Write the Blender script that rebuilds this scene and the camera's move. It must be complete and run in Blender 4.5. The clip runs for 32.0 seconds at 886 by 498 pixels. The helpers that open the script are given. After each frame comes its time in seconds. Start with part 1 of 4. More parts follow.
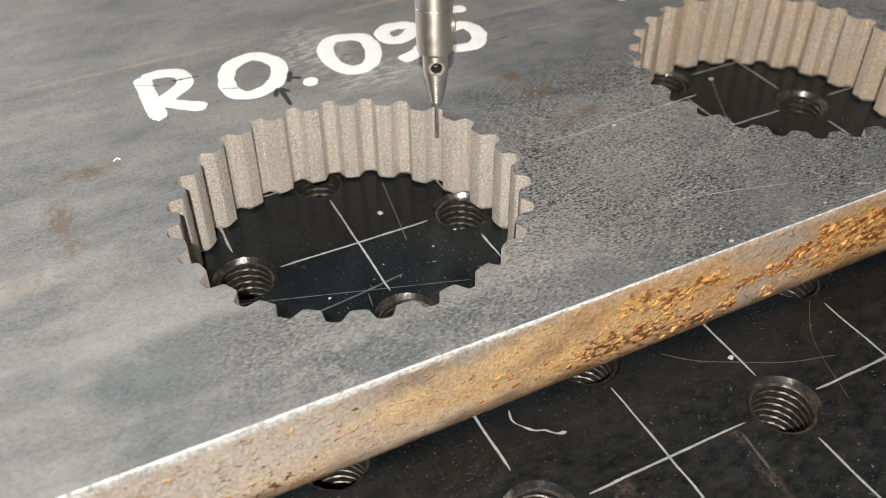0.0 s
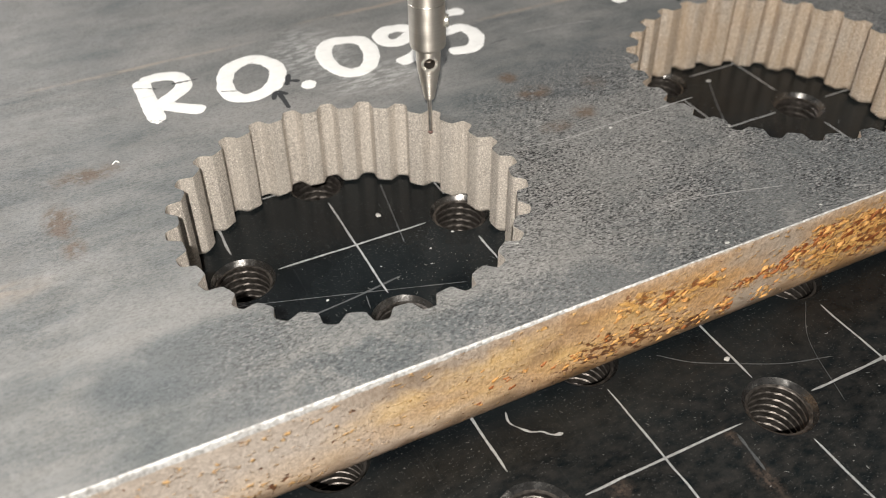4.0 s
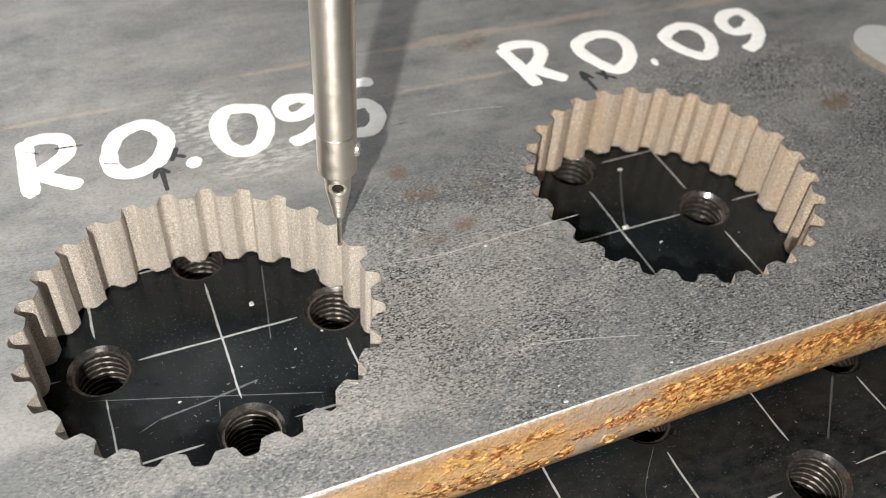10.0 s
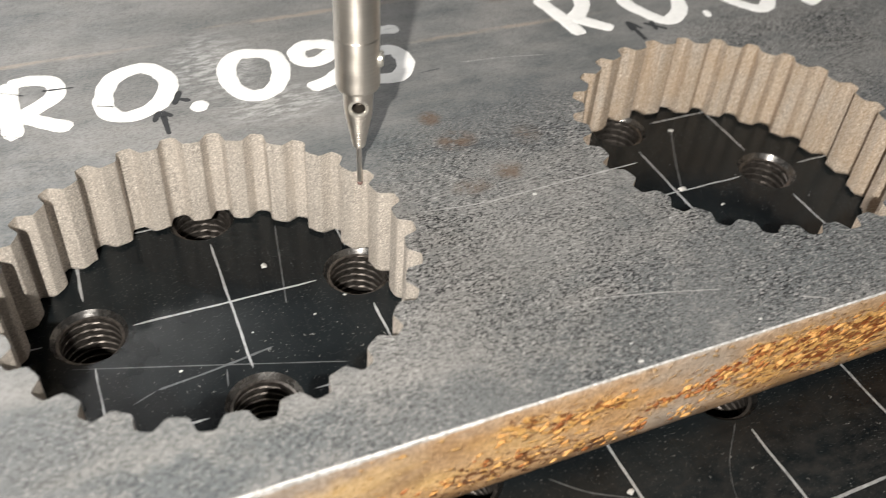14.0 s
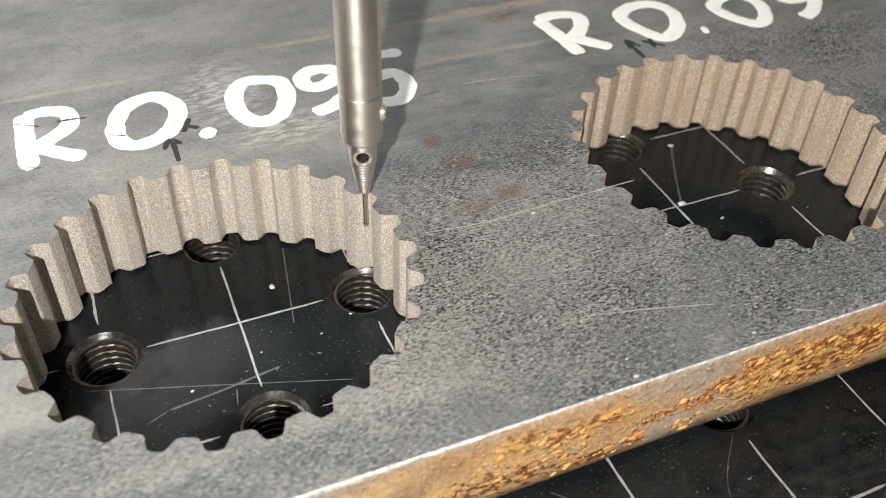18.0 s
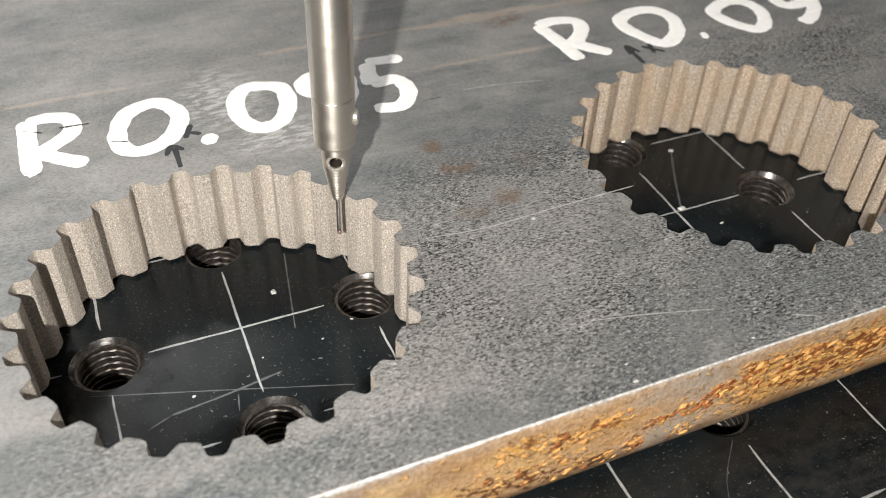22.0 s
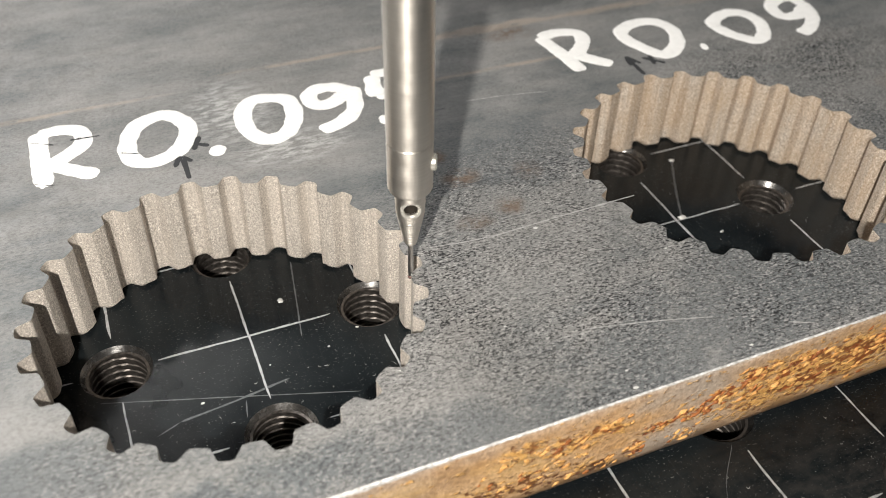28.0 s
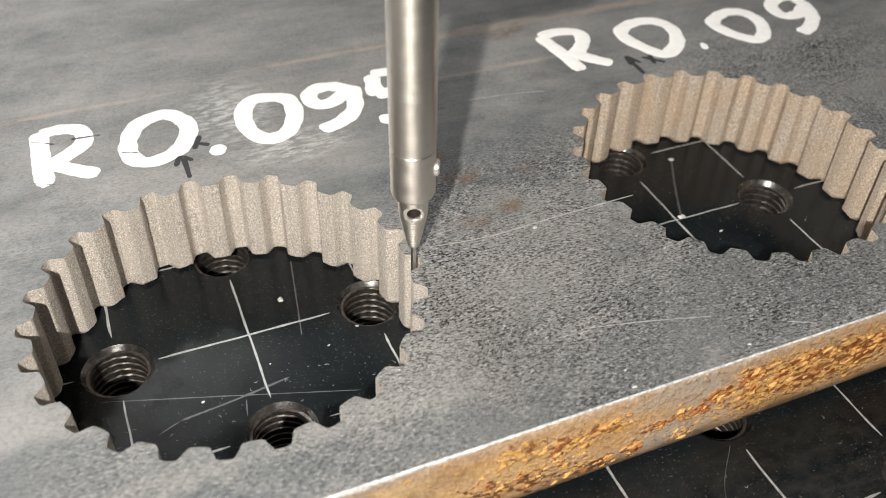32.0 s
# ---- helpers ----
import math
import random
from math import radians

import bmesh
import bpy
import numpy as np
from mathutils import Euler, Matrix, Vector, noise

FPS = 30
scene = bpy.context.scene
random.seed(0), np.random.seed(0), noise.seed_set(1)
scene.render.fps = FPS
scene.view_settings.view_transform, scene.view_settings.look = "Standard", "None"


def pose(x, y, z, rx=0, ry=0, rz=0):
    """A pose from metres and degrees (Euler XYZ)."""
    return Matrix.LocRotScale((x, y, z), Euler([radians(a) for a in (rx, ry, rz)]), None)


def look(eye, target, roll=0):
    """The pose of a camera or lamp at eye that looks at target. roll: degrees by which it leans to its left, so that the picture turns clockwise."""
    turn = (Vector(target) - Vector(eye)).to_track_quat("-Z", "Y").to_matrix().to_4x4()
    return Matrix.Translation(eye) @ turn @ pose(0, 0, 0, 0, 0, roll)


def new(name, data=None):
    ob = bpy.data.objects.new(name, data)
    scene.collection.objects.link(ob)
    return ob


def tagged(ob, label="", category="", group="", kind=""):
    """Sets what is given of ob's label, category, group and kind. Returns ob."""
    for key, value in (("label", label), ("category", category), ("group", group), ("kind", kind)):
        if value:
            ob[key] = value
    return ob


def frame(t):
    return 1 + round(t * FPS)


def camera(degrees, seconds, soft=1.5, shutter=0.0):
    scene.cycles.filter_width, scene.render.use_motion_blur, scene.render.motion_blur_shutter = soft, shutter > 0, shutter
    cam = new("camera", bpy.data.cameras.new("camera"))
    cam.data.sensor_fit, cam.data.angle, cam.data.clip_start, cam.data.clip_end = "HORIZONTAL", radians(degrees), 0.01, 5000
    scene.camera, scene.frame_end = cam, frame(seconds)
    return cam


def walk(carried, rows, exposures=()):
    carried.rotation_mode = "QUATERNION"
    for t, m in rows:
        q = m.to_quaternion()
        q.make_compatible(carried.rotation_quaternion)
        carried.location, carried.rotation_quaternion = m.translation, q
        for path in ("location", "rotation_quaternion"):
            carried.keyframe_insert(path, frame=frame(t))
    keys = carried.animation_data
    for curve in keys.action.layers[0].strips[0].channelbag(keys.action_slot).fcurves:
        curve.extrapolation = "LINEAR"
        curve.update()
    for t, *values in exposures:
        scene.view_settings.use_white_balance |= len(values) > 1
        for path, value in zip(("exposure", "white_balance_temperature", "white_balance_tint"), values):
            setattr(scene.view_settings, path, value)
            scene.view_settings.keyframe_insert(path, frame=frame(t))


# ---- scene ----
# ---- camera ----
cam = camera(52.5, 32.0, 0.75, 0.3)
cam.data.dof.use_dof = True
cam.data.dof.focus_distance = 0.172
cam.data.dof.aperture_fstop = 22.0
PATH = [
    (0, -0.04991, -0.14256, 0.12545, 49.628, 0.299, -26.574),
    (0.5, -0.04977, -0.14246, 0.12546, 49.576, 0.276, -26.591),
    (1, -0.04972, -0.14253, 0.12550, 49.577, 0.274, -26.614),
    (1.5, -0.04977, -0.14272, 0.12562, 49.652, 0.278, -26.644),
    (2, -0.04961, -0.14289, 0.12587, 49.672, 0.317, -26.629),
    (2.5, -0.04964, -0.14305, 0.12594, 49.684, 0.317, -26.616),
    (3, -0.04953, -0.14326, 0.12591, 49.719, 0.373, -26.586),
    (3.5, -0.04946, -0.14328, 0.12600, 49.708, 0.402, -26.579),
    (5.5, -0.04921, -0.14322, 0.12643, 49.613, 0.403, -26.511),
    (6, -0.04907, -0.14328, 0.12648, 49.621, 0.448, -26.471),
    (6.5, -0.04888, -0.14335, 0.12657, 49.596, 0.521, -26.448),
    (7, -0.04876, -0.14338, 0.12675, 49.587, 0.561, -26.431),
    (7.5, -0.04897, -0.14319, 0.12696, 49.586, 0.521, -26.457),
    (7.8, -0.04792, -0.14128, 0.13096, 49.417, 0.567, -26.450),
    (8, -0.03645, -0.14177, 0.15045, 49.151, 0.641, -26.235),
    (8.2, -0.01848, -0.14382, 0.16573, 45.599, 0.853, -25.572),
    (8.5, -0.01646, -0.13618, 0.18423, 44.034, -0.700, -22.944),
    (8.7, -0.01944, -0.13228, 0.17780, 42.397, -1.465, -22.247),
    (9, -0.01643, -0.13407, 0.16230, 40.858, -1.429, -21.119),
    (9.2, -0.01843, -0.13082, 0.16610, 40.170, -2.633, -21.258),
    (9.5, -0.00937, -0.12825, 0.16650, 42.749, -3.367, -21.786),
    (10, -0.01338, -0.13060, 0.15402, 45.271, -3.435, -23.128),
    (10.5, -0.01215, -0.13153, 0.15225, 45.585, -3.969, -23.583),
    (11, -0.01502, -0.13334, 0.15207, 46.778, -4.396, -23.683),
    (11.5, -0.01547, -0.13326, 0.15084, 46.804, -4.510, -23.575),
    (12, -0.01472, -0.13350, 0.15055, 46.593, -4.462, -23.476),
    (12.5, -0.01404, -0.13378, 0.15045, 46.549, -4.504, -23.397),
    (13, -0.01428, -0.13470, 0.14897, 46.856, -4.181, -23.414),
    (13.5, -0.01714, -0.13288, 0.14269, 47.046, -4.331, -23.602),
    (13.8, -0.01688, -0.12697, 0.12897, 48.037, -4.443, -24.040),
    (14, -0.01670, -0.12180, 0.12420, 47.528, -3.512, -23.237),
    (14.2, -0.01337, -0.12367, 0.12736, 46.285, -2.355, -22.213),
    (14.5, -0.01436, -0.12370, 0.12674, 46.603, -2.341, -22.394),
    (15, -0.01383, -0.12468, 0.12817, 47.515, -2.186, -22.711),
    (15.5, -0.01370, -0.12461, 0.12840, 47.521, -2.137, -22.724),
    (17.5, -0.01474, -0.12484, 0.12883, 48.123, -2.007, -22.996),
    (18, -0.01485, -0.12488, 0.12881, 48.119, -2.012, -23.017),
    (18.5, -0.01461, -0.12483, 0.12937, 47.937, -2.036, -22.952),
    (19, -0.01454, -0.12479, 0.12960, 47.886, -2.051, -22.959),
    (19.5, -0.01467, -0.12480, 0.12957, 47.980, -2.045, -23.030),
    (20, -0.01489, -0.12489, 0.12932, 48.172, -1.999, -23.036),
    (20.5, -0.01480, -0.12498, 0.12952, 48.229, -1.957, -23.004),
    (21, -0.01465, -0.12507, 0.12977, 48.214, -1.926, -22.984),
    (21.5, -0.01477, -0.12512, 0.12952, 48.319, -1.908, -22.995),
    (22, -0.01483, -0.12520, 0.12961, 48.332, -1.903, -22.990),
    (22.5, -0.01484, -0.12513, 0.13001, 48.241, -1.906, -22.959),
    (23, -0.01489, -0.12521, 0.13007, 48.297, -1.915, -22.936),
    (23.5, -0.01505, -0.12543, 0.12999, 48.438, -1.910, -22.958),
    (24, -0.01474, -0.12557, 0.13025, 48.427, -1.878, -22.904),
    (24.5, -0.01497, -0.12557, 0.13062, 48.406, -1.872, -22.918),
    (25, -0.01520, -0.12581, 0.13082, 48.534, -1.802, -22.926),
    (25.5, -0.01535, -0.12594, 0.13079, 48.659, -1.774, -22.938),
    (27.5, -0.01562, -0.12717, 0.13224, 48.739, -1.649, -22.826),
    (28, -0.01564, -0.12731, 0.13188, 48.841, -1.615, -22.860),
    (28.5, -0.01540, -0.12739, 0.13215, 48.791, -1.588, -22.827),
    (29, -0.01505, -0.12747, 0.13270, 48.693, -1.563, -22.754),
    (29.5, -0.01500, -0.12777, 0.13269, 48.777, -1.484, -22.715),
    (30, -0.01518, -0.12792, 0.13235, 48.886, -1.446, -22.745),
    (30.5, -0.01542, -0.12782, 0.13223, 48.876, -1.489, -22.798),
    (31, -0.01531, -0.12768, 0.13258, 48.749, -1.546, -22.760),
    (31.5, -0.01517, -0.12769, 0.13262, 48.712, -1.556, -22.721),
    (32, -0.01537, -0.12757, 0.13246, 48.689, -1.588, -22.760),
]

walk(cam, [(t, pose(x, y, z, rx, ry, rz)) for t, x, y, z, rx, ry, rz in PATH],
     [(0.0, -0.25), (7.7, -0.25), (8.2, 0.20), (9.2, 0.2), (10.0, 0.09), (13.2, 0.07), (14.2, -0.02), (32.0, -0.03)])

# ---- world and lamps ----
world = bpy.data.worlds.new("world")
scene.world = world
world.use_nodes = True
world.node_tree.nodes["Background"].inputs[0].default_value = (0.75, 0.8, 0.9, 1)
world.node_tree.nodes["Background"].inputs[1].default_value = 0.3


def area_lamp(name, m, size, watts, colour, shape="DISK", size_y=None):
    data = bpy.data.lights.new(name, "AREA")
    data.shape, data.size, data.energy, data.color = shape, size, watts, colour
    if size_y:
        data.size_y = size_y
    ob = new(name, data)
    ob.matrix_world = m
    return ob


# small white lamp, a fixed stand-in for the torch beside the camera; throws the stylus shadow
area_lamp("camera_torch", look((-0.092, -0.222, 0.222), (0.05, 0.05, 0.02)), 0.008, 2.02, (1.0, 0.94, 0.855))
# unseen workshop ceiling tubes, assumed to give soft fill and far sheen
area_lamp("ceiling_fill", look((-0.6, 2.3, 1.98), (0.0, 0.0, 0.0)), 1.5, 67.0, (1.0, 0.975, 0.945), "RECTANGLE", 0.3)

MM = 0.001
PLATE_H = 20.3
EDGE_Y = -55.1
PITCH = 25.4
GEAR_1 = (-3.4, -8.68, 35.4, 7.6)
GEAR_2 = (108.7, -4.5, 35.4, 6.4)
TEETH = 26


# ---- materials ----
def material(name):
    m = bpy.data.materials.new(name)
    m.use_nodes = True
    nt = m.node_tree
    return m, nt, nt.nodes["Principled BSDF"]


def node(nt, kind, **inputs):
    n = nt.nodes.new(kind)
    for k, v in inputs.items():
        n.inputs[k.replace("_", " ")].default_value = v
    return n


def coords(nt, scale=(1, 1, 1)):
    tc = nt.nodes.new("ShaderNodeTexCoord")
    mp = nt.nodes.new("ShaderNodeMapping")
    mp.inputs["Scale"].default_value = scale
    nt.links.new(tc.outputs["Object"], mp.inputs["Vector"])
    return mp.outputs["Vector"]


def noise_fac(nt, vec, scale, detail=4.0, rough=0.6, lo=0.35, hi=0.65):
    n = node(nt, "ShaderNodeTexNoise", Scale=scale, Detail=detail, Roughness=rough)
    nt.links.new(vec, n.inputs["Vector"])
    r = nt.nodes.new("ShaderNodeMapRange")
    r.inputs["From Min"].default_value, r.inputs["From Max"].default_value = lo, hi
    nt.links.new(n.outputs["Fac"], r.inputs["Value"])
    return r.outputs["Result"]


def mixed(nt, fac, a, b, mode="MIX"):
    n = nt.nodes.new("ShaderNodeMix")
    n.data_type, n.blend_type = "RGBA", mode
    for sock, v in ((n.inputs["Factor"], fac), (n.inputs[6], a), (n.inputs[7], b)):
        if isinstance(v, (int, float)):
            sock.default_value = v
        elif isinstance(v, tuple):
            sock.default_value = (*v, 1)
        else:
            nt.links.new(v, sock)
    return n.outputs[2]


def calc(nt, op, a, b=0.0, c=0.0):
    n = nt.nodes.new("ShaderNodeMath")
    n.operation = op
    for sock, v in zip(n.inputs, (a, b, c)):
        if isinstance(v, (int, float)):
            sock.default_value = v
        else:
            nt.links.new(v, sock)
    return n.outputs[0]


def bump(nt, bsdf, height, strength, distance):
    b = nt.nodes.new("ShaderNodeBump")
    b.inputs["Strength"].default_value, b.inputs["Distance"].default_value = strength, distance
    nt.links.new(height, b.inputs["Height"])
    nt.links.new(b.outputs["Normal"], bsdf.inputs["Normal"])


def spot_mask(nt, vec, x, y, rx, ry):
    """1 at a stain's middle, 0 outside it, with a ragged rim."""
    mp = nt.nodes.new("ShaderNodeMapping")
    mp.inputs["Location"].default_value = (-x / rx, -y / ry, 0)
    mp.inputs["Scale"].default_value = (1000 / rx, 1000 / ry, 0)
    nt.links.new(vec, mp.inputs["Vector"])
    ln = nt.nodes.new("ShaderNodeVectorMath")
    ln.operation = "LENGTH"
    nt.links.new(mp.outputs["Vector"], ln.inputs[0])
    return calc(nt, "SUBTRACT", 1.0, ln.outputs["Value"])


def make_mill_scale():
    m, nt, b = material("mill_scale")
    v = coords(nt)
    big = noise_fac(nt, coords(nt, (30, 58, 40)), 1.0, 6, 0.7, 0.37, 0.62)
    area = noise_fac(nt, v, 48, 3, 0.5, 0.36, 0.6)
    mid = noise_fac(nt, v, 190, 5, 0.7, 0.38, 0.66)
    rough_zone = None
    for x, y, rx, ry in ((72, -24, 80, 46), (150, 5, 60, 40), (95, -48, 75, 20), (62, -44, 34, 26)):
        q = calc(nt, "MAXIMUM", spot_mask(nt, v, x, y, rx, ry), 0.0)
        rough_zone = q if rough_zone is None else calc(nt, "MAXIMUM", rough_zone, q)
    rough_zone = calc(nt, "MINIMUM", calc(nt, "MULTIPLY", rough_zone, 2.5), 1.0)
    mild = calc(nt, "MINIMUM", calc(nt, "MAXIMUM", spot_mask(nt, v, 18, -44, 66, 26), 0.0), 0.30)
    rough_zone = calc(nt, "MAXIMUM", rough_zone, calc(nt, "MULTIPLY", mild, 1.5))
    area = calc(nt, "MULTIPLY", calc(nt, "MULTIPLY_ADD", area, 0.6, 0.4), calc(nt, "MULTIPLY_ADD", rough_zone, 0.84, 0.16))
    fine = noise_fac(nt, coords(nt, (1250, 2250, 900)), 1.0, 3, 0.65, 0.53, 0.57)
    tiny = noise_fac(nt, coords(nt, (2100, 3600, 1500)), 1.0, 2, 0.6, 0.56, 0.62)
    fine = calc(nt, "MAXIMUM", fine, calc(nt, "MULTIPLY", tiny, 0.75))
    pale = noise_fac(nt, coords(nt, (1300, 2350, 900)), 1.0, 3, 0.7, 0.535, 0.60)
    streak = noise_fac(nt, coords(nt, (22, 240, 1)), 1.0, 5, 0.7, 0.4, 0.68)
    col = mixed(nt, big, (0.088, 0.100, 0.106), (0.208, 0.209, 0.208))
    col = mixed(nt, calc(nt, "MULTIPLY", mid, calc(nt, "MULTIPLY_ADD", rough_zone, 0.25, 0.15)), col, (0.27, 0.266, 0.257))
    col = mixed(nt, calc(nt, "MULTIPLY", streak, 0.17), col, (0.36, 0.34, 0.31))
    dusk = None
    for x, y, rx, ry in ((88, -43, 60, 15), (150, -46, 50, 14), (70, 12, 26, 16), (42, -52, 34, 7), (14, -51, 30, 7), (-22, -50, 26, 6), (-42, -38, 20, 9), (62, -46, 20, 8), (134, -26, 50, 28), (165, -24, 45, 34), (112, -44, 34, 12), (100, -30, 22, 9)):
        q = calc(nt, "MAXIMUM", spot_mask(nt, v, x, y, rx, ry), 0.0)
        dusk = q if dusk is None else calc(nt, "MAXIMUM", dusk, q)
    blot = noise_fac(nt, v, 75, 5, 0.7, 0.36, 0.58)
    col = mixed(nt, calc(nt, "MINIMUM", calc(nt, "MULTIPLY", calc(nt, "MULTIPLY", dusk, 2.9), blot), 0.74), col, (0.085, 0.098, 0.107))
    cloud = noise_fac(nt, v, 21, 3, 0.5, 0.42, 0.62)
    col = mixed(nt, calc(nt, "MULTIPLY", cloud, 0.18), col, (0.26, 0.243, 0.23))
    col = mixed(nt, calc(nt, "MULTIPLY", pale, calc(nt, "MULTIPLY_ADD", area, 0.72, 0.0)), col, (0.47, 0.46, 0.445))
    col = mixed(nt, calc(nt, "MULTIPLY", fine, calc(nt, "MULTIPLY_ADD", area, 0.94, 0.0)), col, (0.017, 0.018, 0.020))
    lines = None
    for x, y, rx, ry, k in ((80, 66.5, 22, 2.6, 1.0), (40, 66.5, 32, 1.2, 0.6), (118, 66.0, 34, 2.2, 0.5), (76, 46.8, 34, 1.1, 0.45),
                            (-30, 62.0, 34, 1.2, 0.4), (160, 62.0, 30, 3.0, 0.4), (-85, -8, 30, 5, 0.5)):
        q = calc(nt, "MULTIPLY", calc(nt, "MAXIMUM", spot_mask(nt, v, x, y, rx, ry), 0.0), 1.8 * k)
        lines = q if lines is None else calc(nt, "MAXIMUM", lines, q)
    tan = noise_fac(nt, coords(nt, (120, 420, 1)), 1.0, 4, 0.7, 0.36, 0.60)
    col = mixed(nt, calc(nt, "MINIMUM", calc(nt, "MULTIPLY", lines, tan), 0.38), col, (0.42, 0.335, 0.26))
    rag = noise_fac(nt, v, 420, 4, 0.7, 0.38, 0.62)
    total = None
    for x, y, rx, ry, k in ((49.1, 8.6, 5, 4, 0.8), (54.6, -3.4, 4, 3.5, 0.7), (46.0, -6, 5, 3, 0.45), (167.5, 6.9, 8, 5, 1.2),
                            (47.0, 17.3, 3, 3, 0.9), (63.4, 6.0, 4, 4, 0.35), (-55.5, 8.6, 4, 7, 0.9), (-54.4, -0.7, 3, 4, 0.6),
                            (-48.5, 22.0, 10, 4, 0.6), (86, 62, 9, 5, 0.5)):
        s = calc(nt, "MULTIPLY", calc(nt, "MAXIMUM", spot_mask(nt, v, x, y, rx, ry), 0.0), 2.2 * k)
        total = s if total is None else calc(nt, "MAXIMUM", total, s)
    # scuffed patch by the painted point, its milky glare put into the colour
    scuff_glare = None
    for x, y, rx, ry in ((10, 50, 12, 16), (20, 32, 16, 8)):
        s = calc(nt, "MAXIMUM", spot_mask(nt, v, x, y, rx, ry), 0.0)
        scuff_glare = s if scuff_glare is None else calc(nt, "MAXIMUM", scuff_glare, s)
    rub = noise_fac(nt, coords(nt, (260, 700, 1)), 1.0, 4, 0.7, 0.45, 0.62)
    col = mixed(nt, calc(nt, "MINIMUM", calc(nt, "MULTIPLY", calc(nt, "MULTIPLY", scuff_glare, 1.2), rub), 0.6), col, (0.50, 0.50, 0.495))
    stain = calc(nt, "MINIMUM", calc(nt, "MULTIPLY", total, rag), 0.85)
    col = mixed(nt, stain, col, (0.125, 0.088, 0.064))
    nt.links.new(col, b.inputs["Base Color"])
    nt.links.new(calc(nt, "MULTIPLY_ADD", mid, 0.14, 0.46), b.inputs["Roughness"])
    b.inputs["Metallic"].default_value = 0.12
    nt.links.new(calc(nt, "MULTIPLY_ADD", fine, -0.3, 0.42), b.inputs["Specular IOR Level"])
    h = calc(nt, "SUBTRACT", calc(nt, "MULTIPLY", mid, 0.8), calc(nt, "MULTIPLY", fine, calc(nt, "MULTIPLY_ADD", area, 0.9, 0.1)))
    bump(nt, b, h, 0.6, 0.0001)
    return m


def make_cut_wall(name, tint, dark):
    m, nt, b = material(name)
    v = coords(nt)
    grain = noise_fac(nt, coords(nt, (1, 1, 0.8)), 3500, 3, 0.65, 0.41, 0.60)
    glint = noise_fac(nt, v, 3000, 1, 0.5, 0.63, 0.70)
    streak = noise_fac(nt, coords(nt, (900, 900, 35)), 1.0, 3, 0.6, 0.35, 0.65)
    big = noise_fac(nt, v, 120, 3, 0.5, 0.30, 0.60)
    col = mixed(nt, grain, (0.265, 0.242, 0.22), (0.85, 0.787, 0.718))
    col = mixed(nt, calc(nt, "MULTIPLY", streak, 0.45), col, dark)
    col = mixed(nt, calc(nt, "MULTIPLY_ADD", big, 0.30, 0.15), col, tint)
    # sparkle of the grain painted in as near-white flecks
    col = mixed(nt, calc(nt, "MULTIPLY", glint, 0.8), col, (0.92, 0.87, 0.80))
    nt.links.new(col, b.inputs["Base Color"])
    b.inputs["Roughness"].default_value = 0.55
    b.inputs["Metallic"].default_value = 0.25
    bump(nt, b, calc(nt, "ADD", grain, streak), 0.6, 0.00012)
    return m


def face_zone(nt, vec, spots):
    """1 inside patches (x, z, half width, half height, weight, in mm) of the front face, fading to 0 at their rims."""
    total = None
    for x, z, rx, rz, k in spots:
        mp = nt.nodes.new("ShaderNodeMapping")
        mp.inputs["Location"].default_value = (-x / rx, 0, -z / rz)
        mp.inputs["Scale"].default_value = (1000 / rx, 0, 1000 / rz)
        nt.links.new(vec, mp.inputs["Vector"])
        ln = nt.nodes.new("ShaderNodeVectorMath")
        ln.operation = "LENGTH"
        nt.links.new(mp.outputs["Vector"], ln.inputs[0])
        q = calc(nt, "MULTIPLY", calc(nt, "MAXIMUM", calc(nt, "SUBTRACT", 1.0, ln.outputs["Value"]), 0.0), 1.7 * k)
        total = q if total is None else calc(nt, "MAXIMUM", total, q)
    return calc(nt, "MINIMUM", total, 1.0)


def warped(nt, vec, scale, amount):
    """The coordinates shaken by a noise, so that patches get ragged rims."""
    n = node(nt, "ShaderNodeTexNoise", Scale=scale, Detail=4.0, Roughness=0.6)
    nt.links.new(vec, n.inputs["Vector"])
    sub = nt.nodes.new("ShaderNodeVectorMath")
    sub.operation = "MULTIPLY_ADD"
    nt.links.new(n.outputs["Color"], sub.inputs[0])
    sub.inputs[1].default_value = (amount, amount, amount)
    add = nt.nodes.new("ShaderNodeVectorMath")
    add.operation = "ADD"
    nt.links.new(vec, sub.inputs[2])
    nt.links.new(sub.outputs[0], add.inputs[0])
    add.inputs[1].default_value = (-amount / 2, -amount / 2, -amount / 2)
    return add.outputs[0]


def step_up(nt, value, lo, hi):
    r = nt.nodes.new("ShaderNodeMapRange")
    r.interpolation_type = "SMOOTHSTEP"
    r.inputs["From Min"].default_value, r.inputs["From Max"].default_value = lo, hi
    nt.links.new(value, r.inputs["Value"])
    return r.outputs["Result"]


